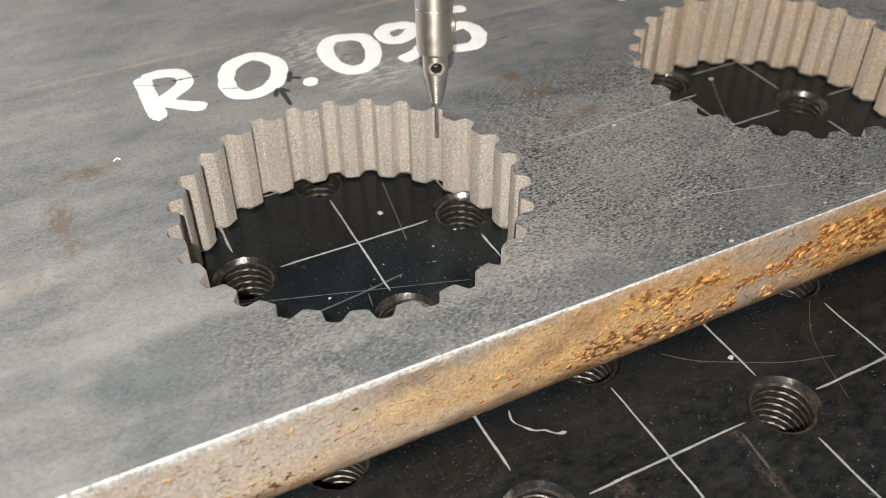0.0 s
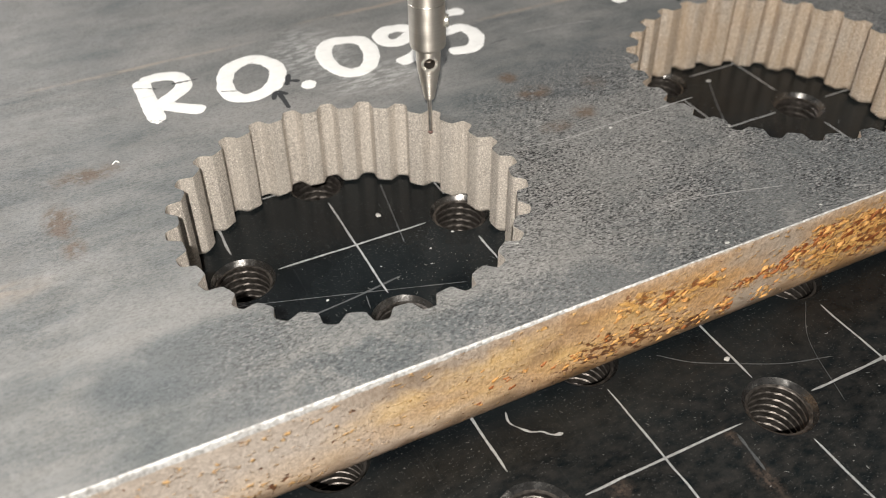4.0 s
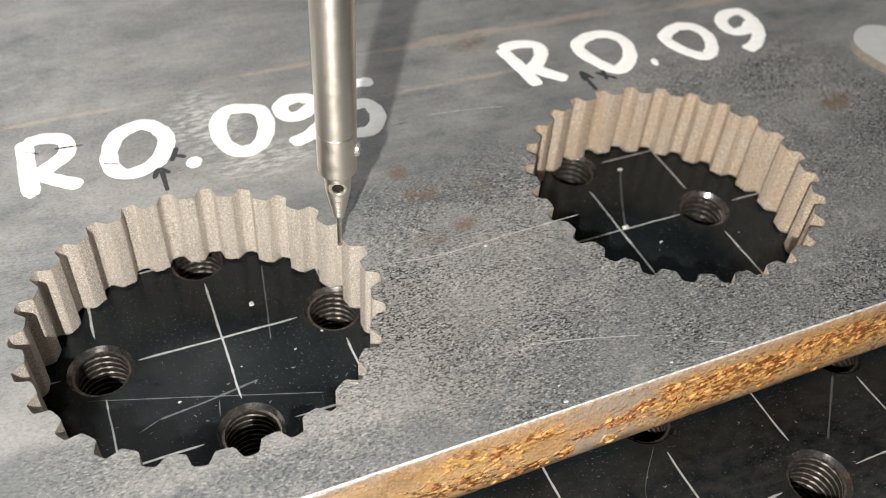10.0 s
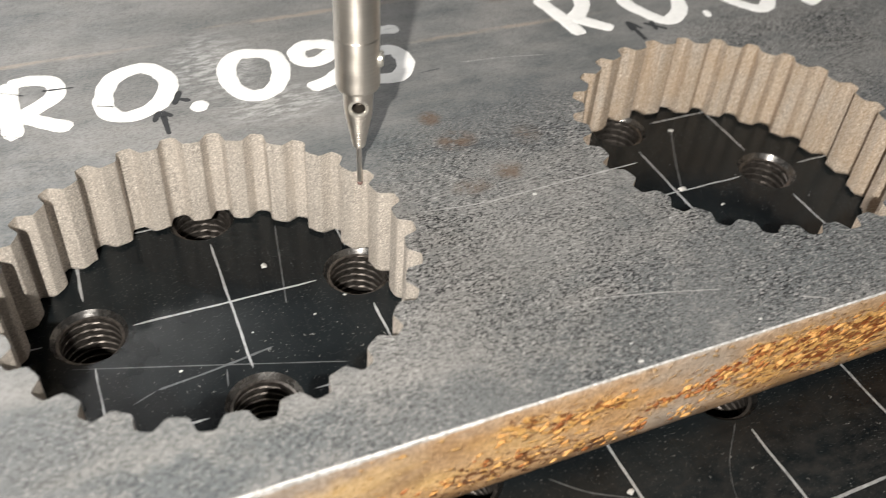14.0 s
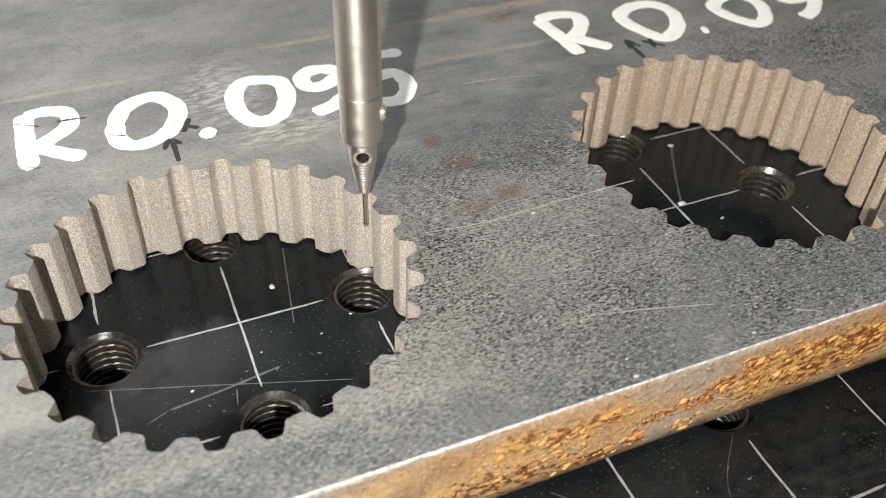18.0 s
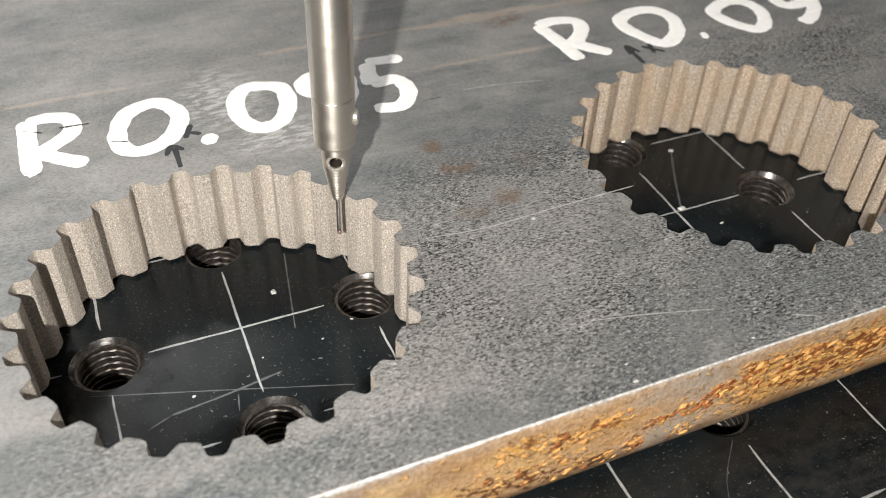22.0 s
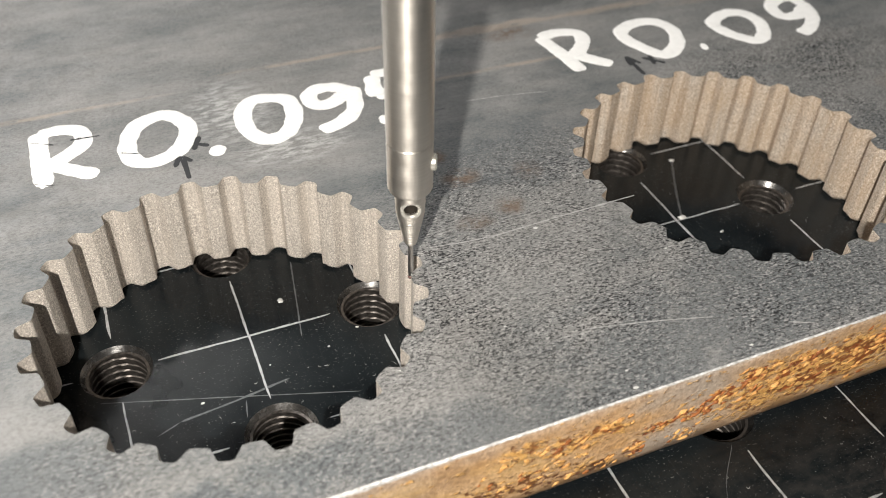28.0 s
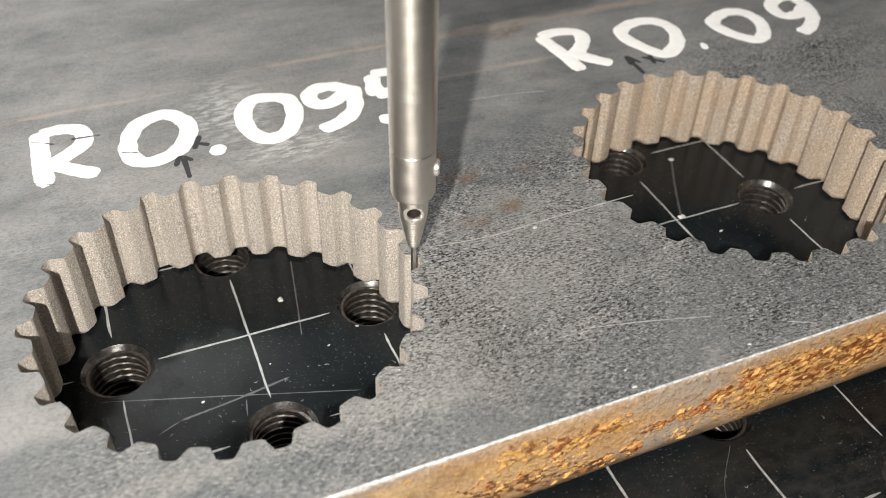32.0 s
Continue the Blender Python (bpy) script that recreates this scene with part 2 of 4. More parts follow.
def make_rusty_edge():
    """Bare beige steel with golden stains, rust lumps, red-brown flakes, dark pits, and grime plus painted shade along
    the bottom.
    """
    m, nt, b = material("rusty_edge")
    raw = coords(nt)
    v = warped(nt, raw, 260, 0.005)
    tc = nt.nodes.new("ShaderNodeSeparateXYZ")
    nt.links.new(raw, tc.inputs[0])
    grain = noise_fac(nt, raw, 1500, 4, 0.75, 0.38, 0.62)
    brushed = noise_fac(nt, coords(nt, (2400, 300, 130)), 1.0, 4, 0.7, 0.36, 0.64)
    patch = noise_fac(nt, coords(nt, (90, 90, 210)), 1.0, 4, 0.6, 0.38, 0.62)
    stain = face_zone(nt, v, ((-22, 11, 7, 3, 0.5), (-14, 12, 10, 4.5, 0.9), (-3, 13, 10, 4.5, 1.0), (6, 13, 9, 5, 1.0), (12, 15, 6, 3.5, 0.8), (-4, 7, 18, 5, 0.55), (-34, 6, 14, 5, 0.5), (18, 9, 10, 5, 0.6), (32, 12, 14, 5, 0.55)))
    smudge = face_zone(nt, v, ((14, 12, 6, 3, 0.8), (9, 10, 5, 2, 0.5), (-13, 17.5, 13, 3, 0.7), (20, 15, 7, 3, 0.5), (6, 3.5, 14, 2.5, 0.4)))
    warmth = face_zone(nt, v, ((30, 9, 38, 16, 1.0), (46, 12, 24, 11, 0.95), (84, 9, 26, 16, 0.85), (112, 10, 40, 16, 1.0), (160, 10, 45, 20, 1.0), (220, 10, 60, 30, 1.0), (-34, 5, 18, 7, 0.5), (-4, 8, 30, 10, 0.5)))
    clean = face_zone(nt, v, ((60, 5.5, 7, 4, 0.9), (57, 16.5, 10, 3.5, 0.6), (67, 16, 7, 3.5, 0.7), (71, 6.5, 5, 2.5, 0.5)))
    lumps = face_zone(nt, v, ((33, 15, 7, 3.5, 0.8), (40, 13, 9, 4, 0.8), (48, 14, 6, 3.5, 1.0), (46, 4.5, 8, 3.5, 0.9), (37, 8, 8, 4, 0.5), (24, 6, 10, 5, 0.4), (80, 9, 14, 8, 0.8),
                                (97, 10, 22, 11, 0.9), (126, 11, 30, 12, 0.9), (170, 10, 40, 14, 0.7), (-40, 5.5, 8, 3, 0.25)))
    flakes = face_zone(nt, v, ((59, 9.5, 5.5, 2.2, 0.9), (65, 9.8, 5.5, 2.6, 0.9), (71, 12.3, 6, 2.8, 1.0), (77.5, 15.4, 6, 3.2, 1.1), (84, 12.6, 5, 2.8, 0.9), (88, 14.8, 6, 3.2, 0.8),
                                 (54.6, 5, 2.2, 4, 1.2), (64, 4.5, 5, 2.4, 0.5), (90, 8, 10, 4, 0.6), (103, 11.5, 14, 6, 0.7), (111, 14.5, 7, 3.4, 0.9), (124, 12.5, 14, 5, 0.6), (160, 12, 40, 8, 0.5), (48, 14, 3.5, 2.4, 0.7)))
    pits = face_zone(nt, v, ((26, 6.5, 11, 5.5, 0.8), (34, 6, 10, 5, 0.8), (46, 4.4, 8, 3.5, 0.9), (20, 4, 6, 3, 0.6), (-36, 5, 12, 3.5, 0.45), (-24, 11, 5, 2.5, 0.35)))

    def clump(scale, detail, rough):
        n = node(nt, "ShaderNodeTexNoise", Scale=1.0, Detail=detail, Roughness=rough, Distortion=0.35)
        mp = nt.nodes.new("ShaderNodeMapping")
        mp.inputs["Rotation"].default_value = (0, radians(-14), 0)
        mp.inputs["Scale"].default_value = scale
        nt.links.new(raw, mp.inputs["Vector"])
        nt.links.new(mp.outputs["Vector"], n.inputs["Vector"])
        return n.outputs["Fac"]
    lump_noise, pit_noise = clump((470, 340, 880), 5.0, 0.6), clump((520, 360, 900), 4.0, 0.55)
    col = mixed(nt, grain, (0.33, 0.265, 0.215), (0.55, 0.465, 0.39))
    col = mixed(nt, calc(nt, "MULTIPLY", brushed, calc(nt, "MULTIPLY", step_up(nt, tc.outputs["Z"], 0.009, 0.016), 0.30)), col, (0.26, 0.215, 0.175))
    col = mixed(nt, calc(nt, "MULTIPLY", warmth, calc(nt, "MULTIPLY_ADD", patch, 0.35, 0.65)), col, mixed(nt, grain, (0.43, 0.235, 0.095), (0.74, 0.44, 0.19)))
    col = mixed(nt, calc(nt, "MULTIPLY", stain, calc(nt, "MULTIPLY_ADD", patch, 0.6, 0.25)), col, mixed(nt, grain, (0.60, 0.385, 0.15), (0.80, 0.58, 0.30)))
    col = mixed(nt, calc(nt, "MULTIPLY", smudge, calc(nt, "MULTIPLY_ADD", patch, 0.4, 0.3)), col, (0.23, 0.155, 0.095))
    col = mixed(nt, calc(nt, "MULTIPLY", clean, 0.6), col, mixed(nt, grain, (0.38, 0.32, 0.265), (0.56, 0.50, 0.43)))
    # cream steel towards the left end, lightened further for the lamp glare there
    pale = face_zone(nt, v, ((-42, 11, 34, 14, 0.9), (-75, 10, 40, 20, 1.0), (-12, 5, 18, 4, 0.5)))
    col = mixed(nt, calc(nt, "MULTIPLY", pale, 0.55), col, mixed(nt, grain, (0.50, 0.44, 0.39), (0.70, 0.63, 0.57)))
    gold_field = calc(nt, "MULTIPLY_ADD", lumps, 0.17, calc(nt, "MULTIPLY_ADD", flakes, 0.13, lump_noise))
    gold = step_up(nt, calc(nt, "MULTIPLY_ADD", grain, 0.03, gold_field), 0.60, 0.71)
    col = mixed(nt, calc(nt, "MULTIPLY", gold, 0.80), col, mixed(nt, grain, (0.62, 0.30, 0.075), (0.90, 0.55, 0.18)))
    hollow = step_up(nt, calc(nt, "MULTIPLY_ADD", lumps, 0.15, calc(nt, "MULTIPLY_ADD", flakes, 0.10, pit_noise)), 0.68, 0.715)
    col = mixed(nt, calc(nt, "MULTIPLY", hollow, 0.8), col, (0.24, 0.075, 0.017))
    red_field = calc(nt, "MULTIPLY_ADD", flakes, 0.20, calc(nt, "MULTIPLY_ADD", lumps, 0.02, pit_noise))
    red = step_up(nt, red_field, 0.69, 0.75)
    col = mixed(nt, calc(nt, "MULTIPLY", red, 0.9), col, mixed(nt, grain, (0.15, 0.032, 0.007), (0.40, 0.11, 0.022)))
    pit = step_up(nt, calc(nt, "MULTIPLY_ADD", pits, 0.20, pit_noise), 0.685, 0.725)
    col = mixed(nt, calc(nt, "MULTIPLY", pit, 0.88), col, (0.14, 0.045, 0.013))
    # a thin strip of bare metal under the lip; grime and painted shade at the rounded bottom
    high = calc(nt, "MULTIPLY_ADD", tc.outputs["Z"], 800.0, -15.7)
    high = calc(nt, "ADD", high, calc(nt, "MULTIPLY_ADD", grain, 0.5, calc(nt, "MULTIPLY_ADD", patch, 0.5, -0.5)))
    high = calc(nt, "MINIMUM", calc(nt, "MAXIMUM", high, 0.0), 0.7)
    col = mixed(nt, high, col, mixed(nt, grain, (0.30, 0.28, 0.26), (0.62, 0.59, 0.55)))
    foot_shade = calc(nt, "MULTIPLY_ADD", tc.outputs["Z"], -230.0, calc(nt, "MULTIPLY_ADD", patch, 0.5, calc(nt, "MULTIPLY_ADD", grain, 0.25, 0.88)))
    foot_shade = calc(nt, "MINIMUM", calc(nt, "MAXIMUM", foot_shade, 0.0), 0.85)
    col = mixed(nt, foot_shade, col, (0.085, 0.052, 0.03))
    nt.links.new(col, b.inputs["Base Color"])
    nt.links.new(calc(nt, "MULTIPLY_ADD", gold, 0.12, 0.42), b.inputs["Roughness"])
    b.inputs["Metallic"].default_value = 0.1
    h = calc(nt, "MULTIPLY_ADD", step_up(nt, gold_field, 0.58, 0.68), 1.6, calc(nt, "MULTIPLY", grain, 0.25))
    h = calc(nt, "SUBTRACT", h, calc(nt, "MULTIPLY", calc(nt, "MAXIMUM", pit, hollow), 1.5))
    h = calc(nt, "SUBTRACT", h, calc(nt, "MULTIPLY", red, 0.9))
    h = calc(nt, "MULTIPLY_ADD", brushed, 0.12, h)
    bump(nt, b, h, 0.8, 0.00032)
    return m


def make_rust_scale(name, dark, light):
    """Crusty oxide whose colour differs from lump to lump."""
    m, nt, b = material(name)
    v = coords(nt)
    geo = nt.nodes.new("ShaderNodeNewGeometry")
    crust = noise_fac(nt, v, 1700, 4, 0.7, 0.36, 0.64)
    f = calc(nt, "MULTIPLY_ADD", geo.outputs["Random Per Island"], 0.6, calc(nt, "MULTIPLY", crust, 0.4))
    nt.links.new(mixed(nt, f, dark, light), b.inputs["Base Color"])
    b.inputs["Roughness"].default_value = 0.6
    bump(nt, b, crust, 0.6, 0.00015)
    return m


def make_table_black():
    m, nt, b = material("blackened_table")
    v = coords(nt)
    big = noise_fac(nt, v, 40, 4, 0.6, 0.35, 0.7)
    fine = noise_fac(nt, v, 900, 3, 0.7, 0.4, 0.65)
    speck = calc(nt, "MULTIPLY", noise_fac(nt, coords(nt, (1500, 2300, 1000)), 1.0, 3, 0.7, 0.615, 0.68), noise_fac(nt, v, 90, 3, 0.6, 0.30, 0.62))
    hair = noise_fac(nt, coords(nt, (2600, 60, 1)), 1.0, 3, 0.6, 0.62, 0.8)
    col = mixed(nt, big, (0.0036, 0.0050, 0.0060), (0.0100, 0.0130, 0.0145))
    col = mixed(nt, calc(nt, "MULTIPLY", hair, 0.10), col, (0.10, 0.10, 0.10))
    col = mixed(nt, calc(nt, "MULTIPLY", speck, 0.65), col, (0.16, 0.16, 0.16))
    sep = nt.nodes.new("ShaderNodeSeparateXYZ")
    nt.links.new(v, sep.inputs[0])
    # mottled lighter, browner tint on the table in front of the plate
    front_tint = calc(nt, "MULTIPLY", step_up(nt, calc(nt, "MULTIPLY", sep.outputs["Y"], -1.0), 0.050, 0.075), noise_fac(nt, coords(nt, (260, 420, 1)), 1.0, 5, 0.7, 0.36, 0.66))
    col = mixed(nt, calc(nt, "MULTIPLY", front_tint, 0.30), col, (0.066, 0.059, 0.053))
    smear = None
    for x, y, rx, ry in ((38, -87, 2.2, 6), (15, -78, 3, 2.5), (38.5, -77.8, 1.5, 2.5)):
        q = calc(nt, "MAXIMUM", spot_mask(nt, v, x, y, rx, ry), 0.0)
        smear = q if smear is None else calc(nt, "MAXIMUM", smear, q)
    col = mixed(nt, calc(nt, "MULTIPLY", smear, calc(nt, "MULTIPLY", fine, 0.6)), col, (0.13, 0.095, 0.075))
    nt.links.new(col, b.inputs["Base Color"])
    nt.links.new(calc(nt, "MULTIPLY_ADD", big, 0.12, 0.15), b.inputs["Roughness"])
    b.inputs["Specular IOR Level"].default_value = 0.18
    bump(nt, b, fine, 0.08, 0.00006)
    return m


def make_plain(name, colour, rough, metal=0.0, grain=0.12, scale=900.0, stretch=(1, 1, 1), relief=0.2, depth=0.00005):
    m, nt, b = material(name)
    v = coords(nt, stretch)
    f = noise_fac(nt, v, scale, 4, 0.65, 0.3, 0.7)
    lo = tuple(c * (1 - grain) for c in colour)
    hi = tuple(min(1, c * (1 + grain)) for c in colour)
    nt.links.new(mixed(nt, f, lo, hi), b.inputs["Base Color"])
    nt.links.new(calc(nt, "MULTIPLY_ADD", f, 0.12, rough - 0.06), b.inputs["Roughness"])
    b.inputs["Metallic"].default_value = metal
    if relief:
        bump(nt, b, f, relief, depth)
    return m


def make_turned(name, colour, rough, aniso):
    m, nt, b = material(name)
    f = noise_fac(nt, coords(nt, (60, 60, 2600)), 1.0, 3, 0.6, 0.3, 0.7)
    g = noise_fac(nt, coords(nt), 500, 3, 0.6, 0.3, 0.7)
    nt.links.new(mixed(nt, calc(nt, "MULTIPLY", f, 0.3), colour, tuple(c * 0.75 for c in colour)), b.inputs["Base Color"])
    nt.links.new(calc(nt, "MULTIPLY_ADD", g, 0.08, rough - 0.04), b.inputs["Roughness"])
    b.inputs["Metallic"].default_value = 1.0
    b.inputs["Anisotropic"].default_value = aniso
    b.inputs["Anisotropic Rotation"].default_value = 0.25
    tg = nt.nodes.new("ShaderNodeTangent")
    tg.direction_type, tg.axis = "RADIAL", "Z"
    nt.links.new(tg.outputs["Tangent"], b.inputs["Tangent"])
    nick = noise_fac(nt, coords(nt, (1, 1, 0.7)), 850, 2, 0.5, 0.70, 0.76)
    bump(nt, b, calc(nt, "MULTIPLY_ADD", nick, -2.5, f), 0.12, 0.00006)
    return m


def make_paint():
    m, nt, b = material("white_paint")
    f = noise_fac(nt, coords(nt), 500, 4, 0.65, 0.3, 0.7)
    brush = noise_fac(nt, coords(nt, (130, 900, 1)), 1.0, 4, 0.7, 0.58, 0.72)
    col = mixed(nt, f, (0.79, 0.79, 0.78), (0.87, 0.87, 0.86))
    nt.links.new(mixed(nt, calc(nt, "MULTIPLY", brush, 0.45), col, (0.40, 0.40, 0.40)), b.inputs["Base Color"])
    b.inputs["Roughness"].default_value = 0.5
    bump(nt, b, calc(nt, "SUBTRACT", f, brush), 0.4, 0.0001)
    return m


MILL = make_mill_scale()
WALL = make_cut_wall("cut_wall", (0.60, 0.545, 0.485), (0.30, 0.27, 0.24))
WALL_BROWN = make_cut_wall("browned_cut_wall", (0.53, 0.38, 0.24), (0.36, 0.26, 0.165))
RUST = make_rusty_edge()
SCALE_GOLD = make_rust_scale("golden_rust_scale", (0.45, 0.20, 0.05), (0.74, 0.43, 0.15))
SCALE_BROWN = make_rust_scale("brown_rust_scale", (0.16, 0.045, 0.013), (0.48, 0.18, 0.045))
TABLE = make_table_black()
WORN = make_plain("worn_steel_lip", (0.80, 0.78, 0.75), 0.36, 0.35, 0.6, 1300, (1, 1, 1), 0.7, 0.0002)
CHAMFER = make_plain("bare_chamfer", (0.13, 0.128, 0.126), 0.26, 0.9, 0.35, 500, (1, 1, 1), 0.35, 0.00008)
THREAD = make_plain("oiled_thread", (0.115, 0.104, 0.096), 0.44, 0.85, 0.6, 900, (1, 1, 1.6), 0.5, 0.0001)
SCRIBE = make_plain("scribed_line", (0.36, 0.37, 0.38), 0.5, 0.3, 0.35, 1200)
SCRATCH = make_plain("table_scratch", (0.075, 0.08, 0.085), 0.45, 0.3, 0.5, 1500)
CHIP = make_plain("white_speck", (0.50, 0.50, 0.49), 0.5, 0.0, 0.4)
FILINGS = make_plain("dull_filings", (0.20, 0.20, 0.195), 0.5, 0.3, 0.6, 700)
PAINT = make_paint()
MARKER = make_plain("black_marker", (0.018, 0.02, 0.023), 0.75, 0.0, 0.4, 800)
PLATE_SCRATCH = make_plain("plate_scratch", (0.36, 0.355, 0.35), 0.5, 0.4, 0.4, 1200)
NICKEL = make_turned("turned_nickel", (0.95, 0.90, 0.83), 0.41, 0.7)
HEAD = make_turned("satin_nickel", (0.93, 0.88, 0.81), 0.52, 0.5)
POLISHED = make_plain("polished_rim", (0.95, 0.91, 0.84), 0.30, 0.85, 0.08, 500)
STYLUS = make_plain("stylus_steel", (0.82, 0.79, 0.75), 0.34, 1.0, 0.1, 500)
RUBY = make_plain("ruby", (0.34, 0.22, 0.20), 0.12, 0.5, 0.1, 500)
RUBBER = make_plain("black_rubber", (0.010, 0.010, 0.011), 0.16, 0.0, 0.2, 500)
DARK_BORE = make_plain("dark_bore", (0.16, 0.14, 0.12), 0.4, 0.8, 0.2)
SHEET = make_plain("bare_sheet", (0.46, 0.465, 0.465), 0.5, 0.15, 0.06, 300, (1, 1, 1), 0.2, 0.0001)
SHEET_EDGE = make_plain("sheet_edge", (0.30, 0.27, 0.235), 0.55, 0.3, 0.2, 700)
WALLPAINT = make_plain("room_paint", (0.36, 0.37, 0.38), 0.8, 0.0, 0.05, 3)
CONCRETE = make_plain("concrete", (0.25, 0.25, 0.24), 0.7, 0.0, 0.15, 8)


# ---- mesh helpers ----
def part(name, bm, mat, parent=None, label="", smooth=False):
    """Link a bmesh as one mesh object, under a thing or a part."""
    me = bpy.data.meshes.new(name)
    bm.to_mesh(me)
    bm.free()
    for mm in (mat if isinstance(mat, (list, tuple)) else [mat]):
        me.materials.append(mm)
    if smooth:
        for p in me.polygons:
            p.use_smooth = True
    ob = new(name, me)
    if parent:
        ob.parent = parent
    if label:
        tagged(ob, label)
    return ob


def shared(name, me, parent, m):
    ob = new(name, me)
    ob.parent = parent
    ob.matrix_basis = m
    return ob


def box(x0, y0, z0, x1, y1, z1, bevel=0.0):
    bm = bmesh.new()
    bmesh.ops.create_cube(bm, size=1.0)
    for v in bm.verts:
        v.co = ((x0 + x1) / 2 + v.co.x * (x1 - x0), (y0 + y1) / 2 + v.co.y * (y1 - y0), (z0 + z1) / 2 + v.co.z * (z1 - z0))
    if bevel:
        bmesh.ops.bevel(bm, geom=bm.edges[:], offset=bevel, segments=2, affect="EDGES")
    return bm


def lathe(profile, seg=64, unit=MM, closed=False):
    """A turned body from (radius, height) pairs, along z."""
    bm = bmesh.new()
    rings = []
    for r, z in profile:
        if r < 1e-6:
            rings.append([bm.verts.new((0, 0, z * unit))])
        else:
            rings.append([bm.verts.new((r * unit * math.cos(2 * math.pi * i / seg), r * unit * math.sin(2 * math.pi * i / seg), z * unit)) for i in range(seg)])
    pairs, corners = list(zip(rings, rings[1:])), []
    for k in range(1, len(rings) - 1):
        (r0, z0), (r1, z1), (r2, z2) = profile[k - 1], profile[k], profile[k + 1]
        turn = abs(math.atan2(r2 - r1, z2 - z1) - math.atan2(r1 - r0, z1 - z0))
        if len(rings[k]) > 1 and min(turn, 2 * math.pi - turn) > radians(14):
            corners.append(rings[k])
    for a, b in pairs:
        for i in range(seg):
            j = (i + 1) % seg
            if len(a) == 1 and len(b) > 1:
                bm.faces.new((a[0], b[j], b[i]))
            elif len(b) == 1 and len(a) > 1:
                bm.faces.new((a[i], a[j], b[0]))
            elif len(a) > 1:
                bm.faces.new((a[i], a[j], b[j], b[i]))
    for ring in corners:
        for i in range(seg):
            bm.edges.get((ring[i], ring[(i + 1) % seg])).smooth = False
    bmesh.ops.recalc_face_normals(bm, faces=bm.faces[:])
    return bm


def smooth_line(points, step=0.4):
    """Catmull-Rom through the points (mm), evenly stepped."""
    pts = [Vector((*p, 0)) for p in points]
    if len(pts) == 2:
        n = max(2, int((pts[1] - pts[0]).length / step))
        return [pts[0].lerp(pts[1], i / n) for i in range(n + 1)]
    loop = (pts[0] - pts[-1]).length < 0.01
    ext = [pts[-2] if loop else 2 * pts[0] - pts[1], *pts, pts[1] if loop else 2 * pts[-1] - pts[-2]]
    out = []
    for a, b, c, d in zip(ext, ext[1:], ext[2:], ext[3:]):
        n = max(2, int((c - b).length / step))
        for i in range(n):
            t = i / n
            out.append(0.5 * ((2 * b) + (c - a) * t + (2 * a - 5 * b + 4 * c - d) * t * t + (3 * b - a - 3 * c + d) * t ** 3))
    out.append(pts[-1])
    return out


def add_stroke(bm, points, width, z, height, ragged=0.06, step=0.4, taper=0.35):
    """A painted or scratched stroke: a low domed ribbon with round ends, in mm."""
    line = smooth_line(points, step)
    loop = (line[0] - line[-1]).length < 0.01 and len(line) > 4
    prof = ((-1.0, 0.0), (-0.86, 0.7), (-0.4, 1.0), (0.4, 1.0), (0.86, 0.7), (1.0, 0.0))
    total = sum((b - a).length for a, b in zip(line, line[1:]))
    rows, run = [], 0.0
    for i, p in enumerate(line):
        if i:
            run += (p - line[i - 1]).length
        d = (line[min(i + 1, len(line) - 1)] - line[max(i - 1, 0)]).normalized()
        if loop and i in (0, len(line) - 1):
            d = (line[1] - line[-2]).normalized()
        side = Vector((-d.y, d.x, 0))
        w = width / 2 * (1 + ragged * noise.noise(Vector((p.x * 0.45, p.y * 0.45, z * 50))) * 2)
        if not loop:
            end = min(run, total - run)
            if end < width / 2:
                w *= max(0.12, taper + (1 - taper) * math.sqrt(max(0, 1 - (1 - end / (width / 2)) ** 2)))
        jag = 1 + ragged * noise.noise(Vector((p.x * 1.7, p.y * 1.7, 3.1)))
        rows.append([bm.verts.new((Vector((p.x, p.y, z + height * k)) + side * (w * s * jag)) * MM) for s, k in prof])
    for a, b in zip(rows, rows[1:]):
        for i in range(len(prof) - 1):
            bm.faces.new((a[i], b[i], b[i + 1], a[i + 1]))
    bmesh.ops.recalc_face_normals(bm, faces=bm.faces[:])


# ---- room ----
def build_room():
    floor = part("floor", box(-2.6, -2.6, -1.0, 2.6, 2.6, -0.9), CONCRETE)
    tagged(floor, "plain grey concrete workshop floor", "floor", kind="structure")
    for name, b in (("wall_north", (-2.6, 2.6, -0.9, 2.6, 2.7, 2.1)), ("wall_south", (-2.6, -2.7, -0.9, 2.6, -2.6, 2.1)),
                    ("wall_east", (2.6, -2.7, -0.9, 2.7, 2.7, 2.1)), ("wall_west", (-2.7, -2.7, -0.9, -2.6, 2.7, 2.1))):
        tagged(part(name, box(*b), WALLPAINT), "plain grey painted workshop wall", "wall", kind="structure")
    tagged(part("ceiling", box(-2.7, -2.7, 2.1, 2.7, 2.7, 2.2), WALLPAINT), "plain pale workshop ceiling", "ceiling", kind="structure")


# ---- fixture table with its threaded holes and scribed grid ----
HOLE_R = 6.75
COLS, ROWS_Y = range(-6, 13), range(-7, 6)


def has_hole(i, j):
    return (i + j) % 2 != 0


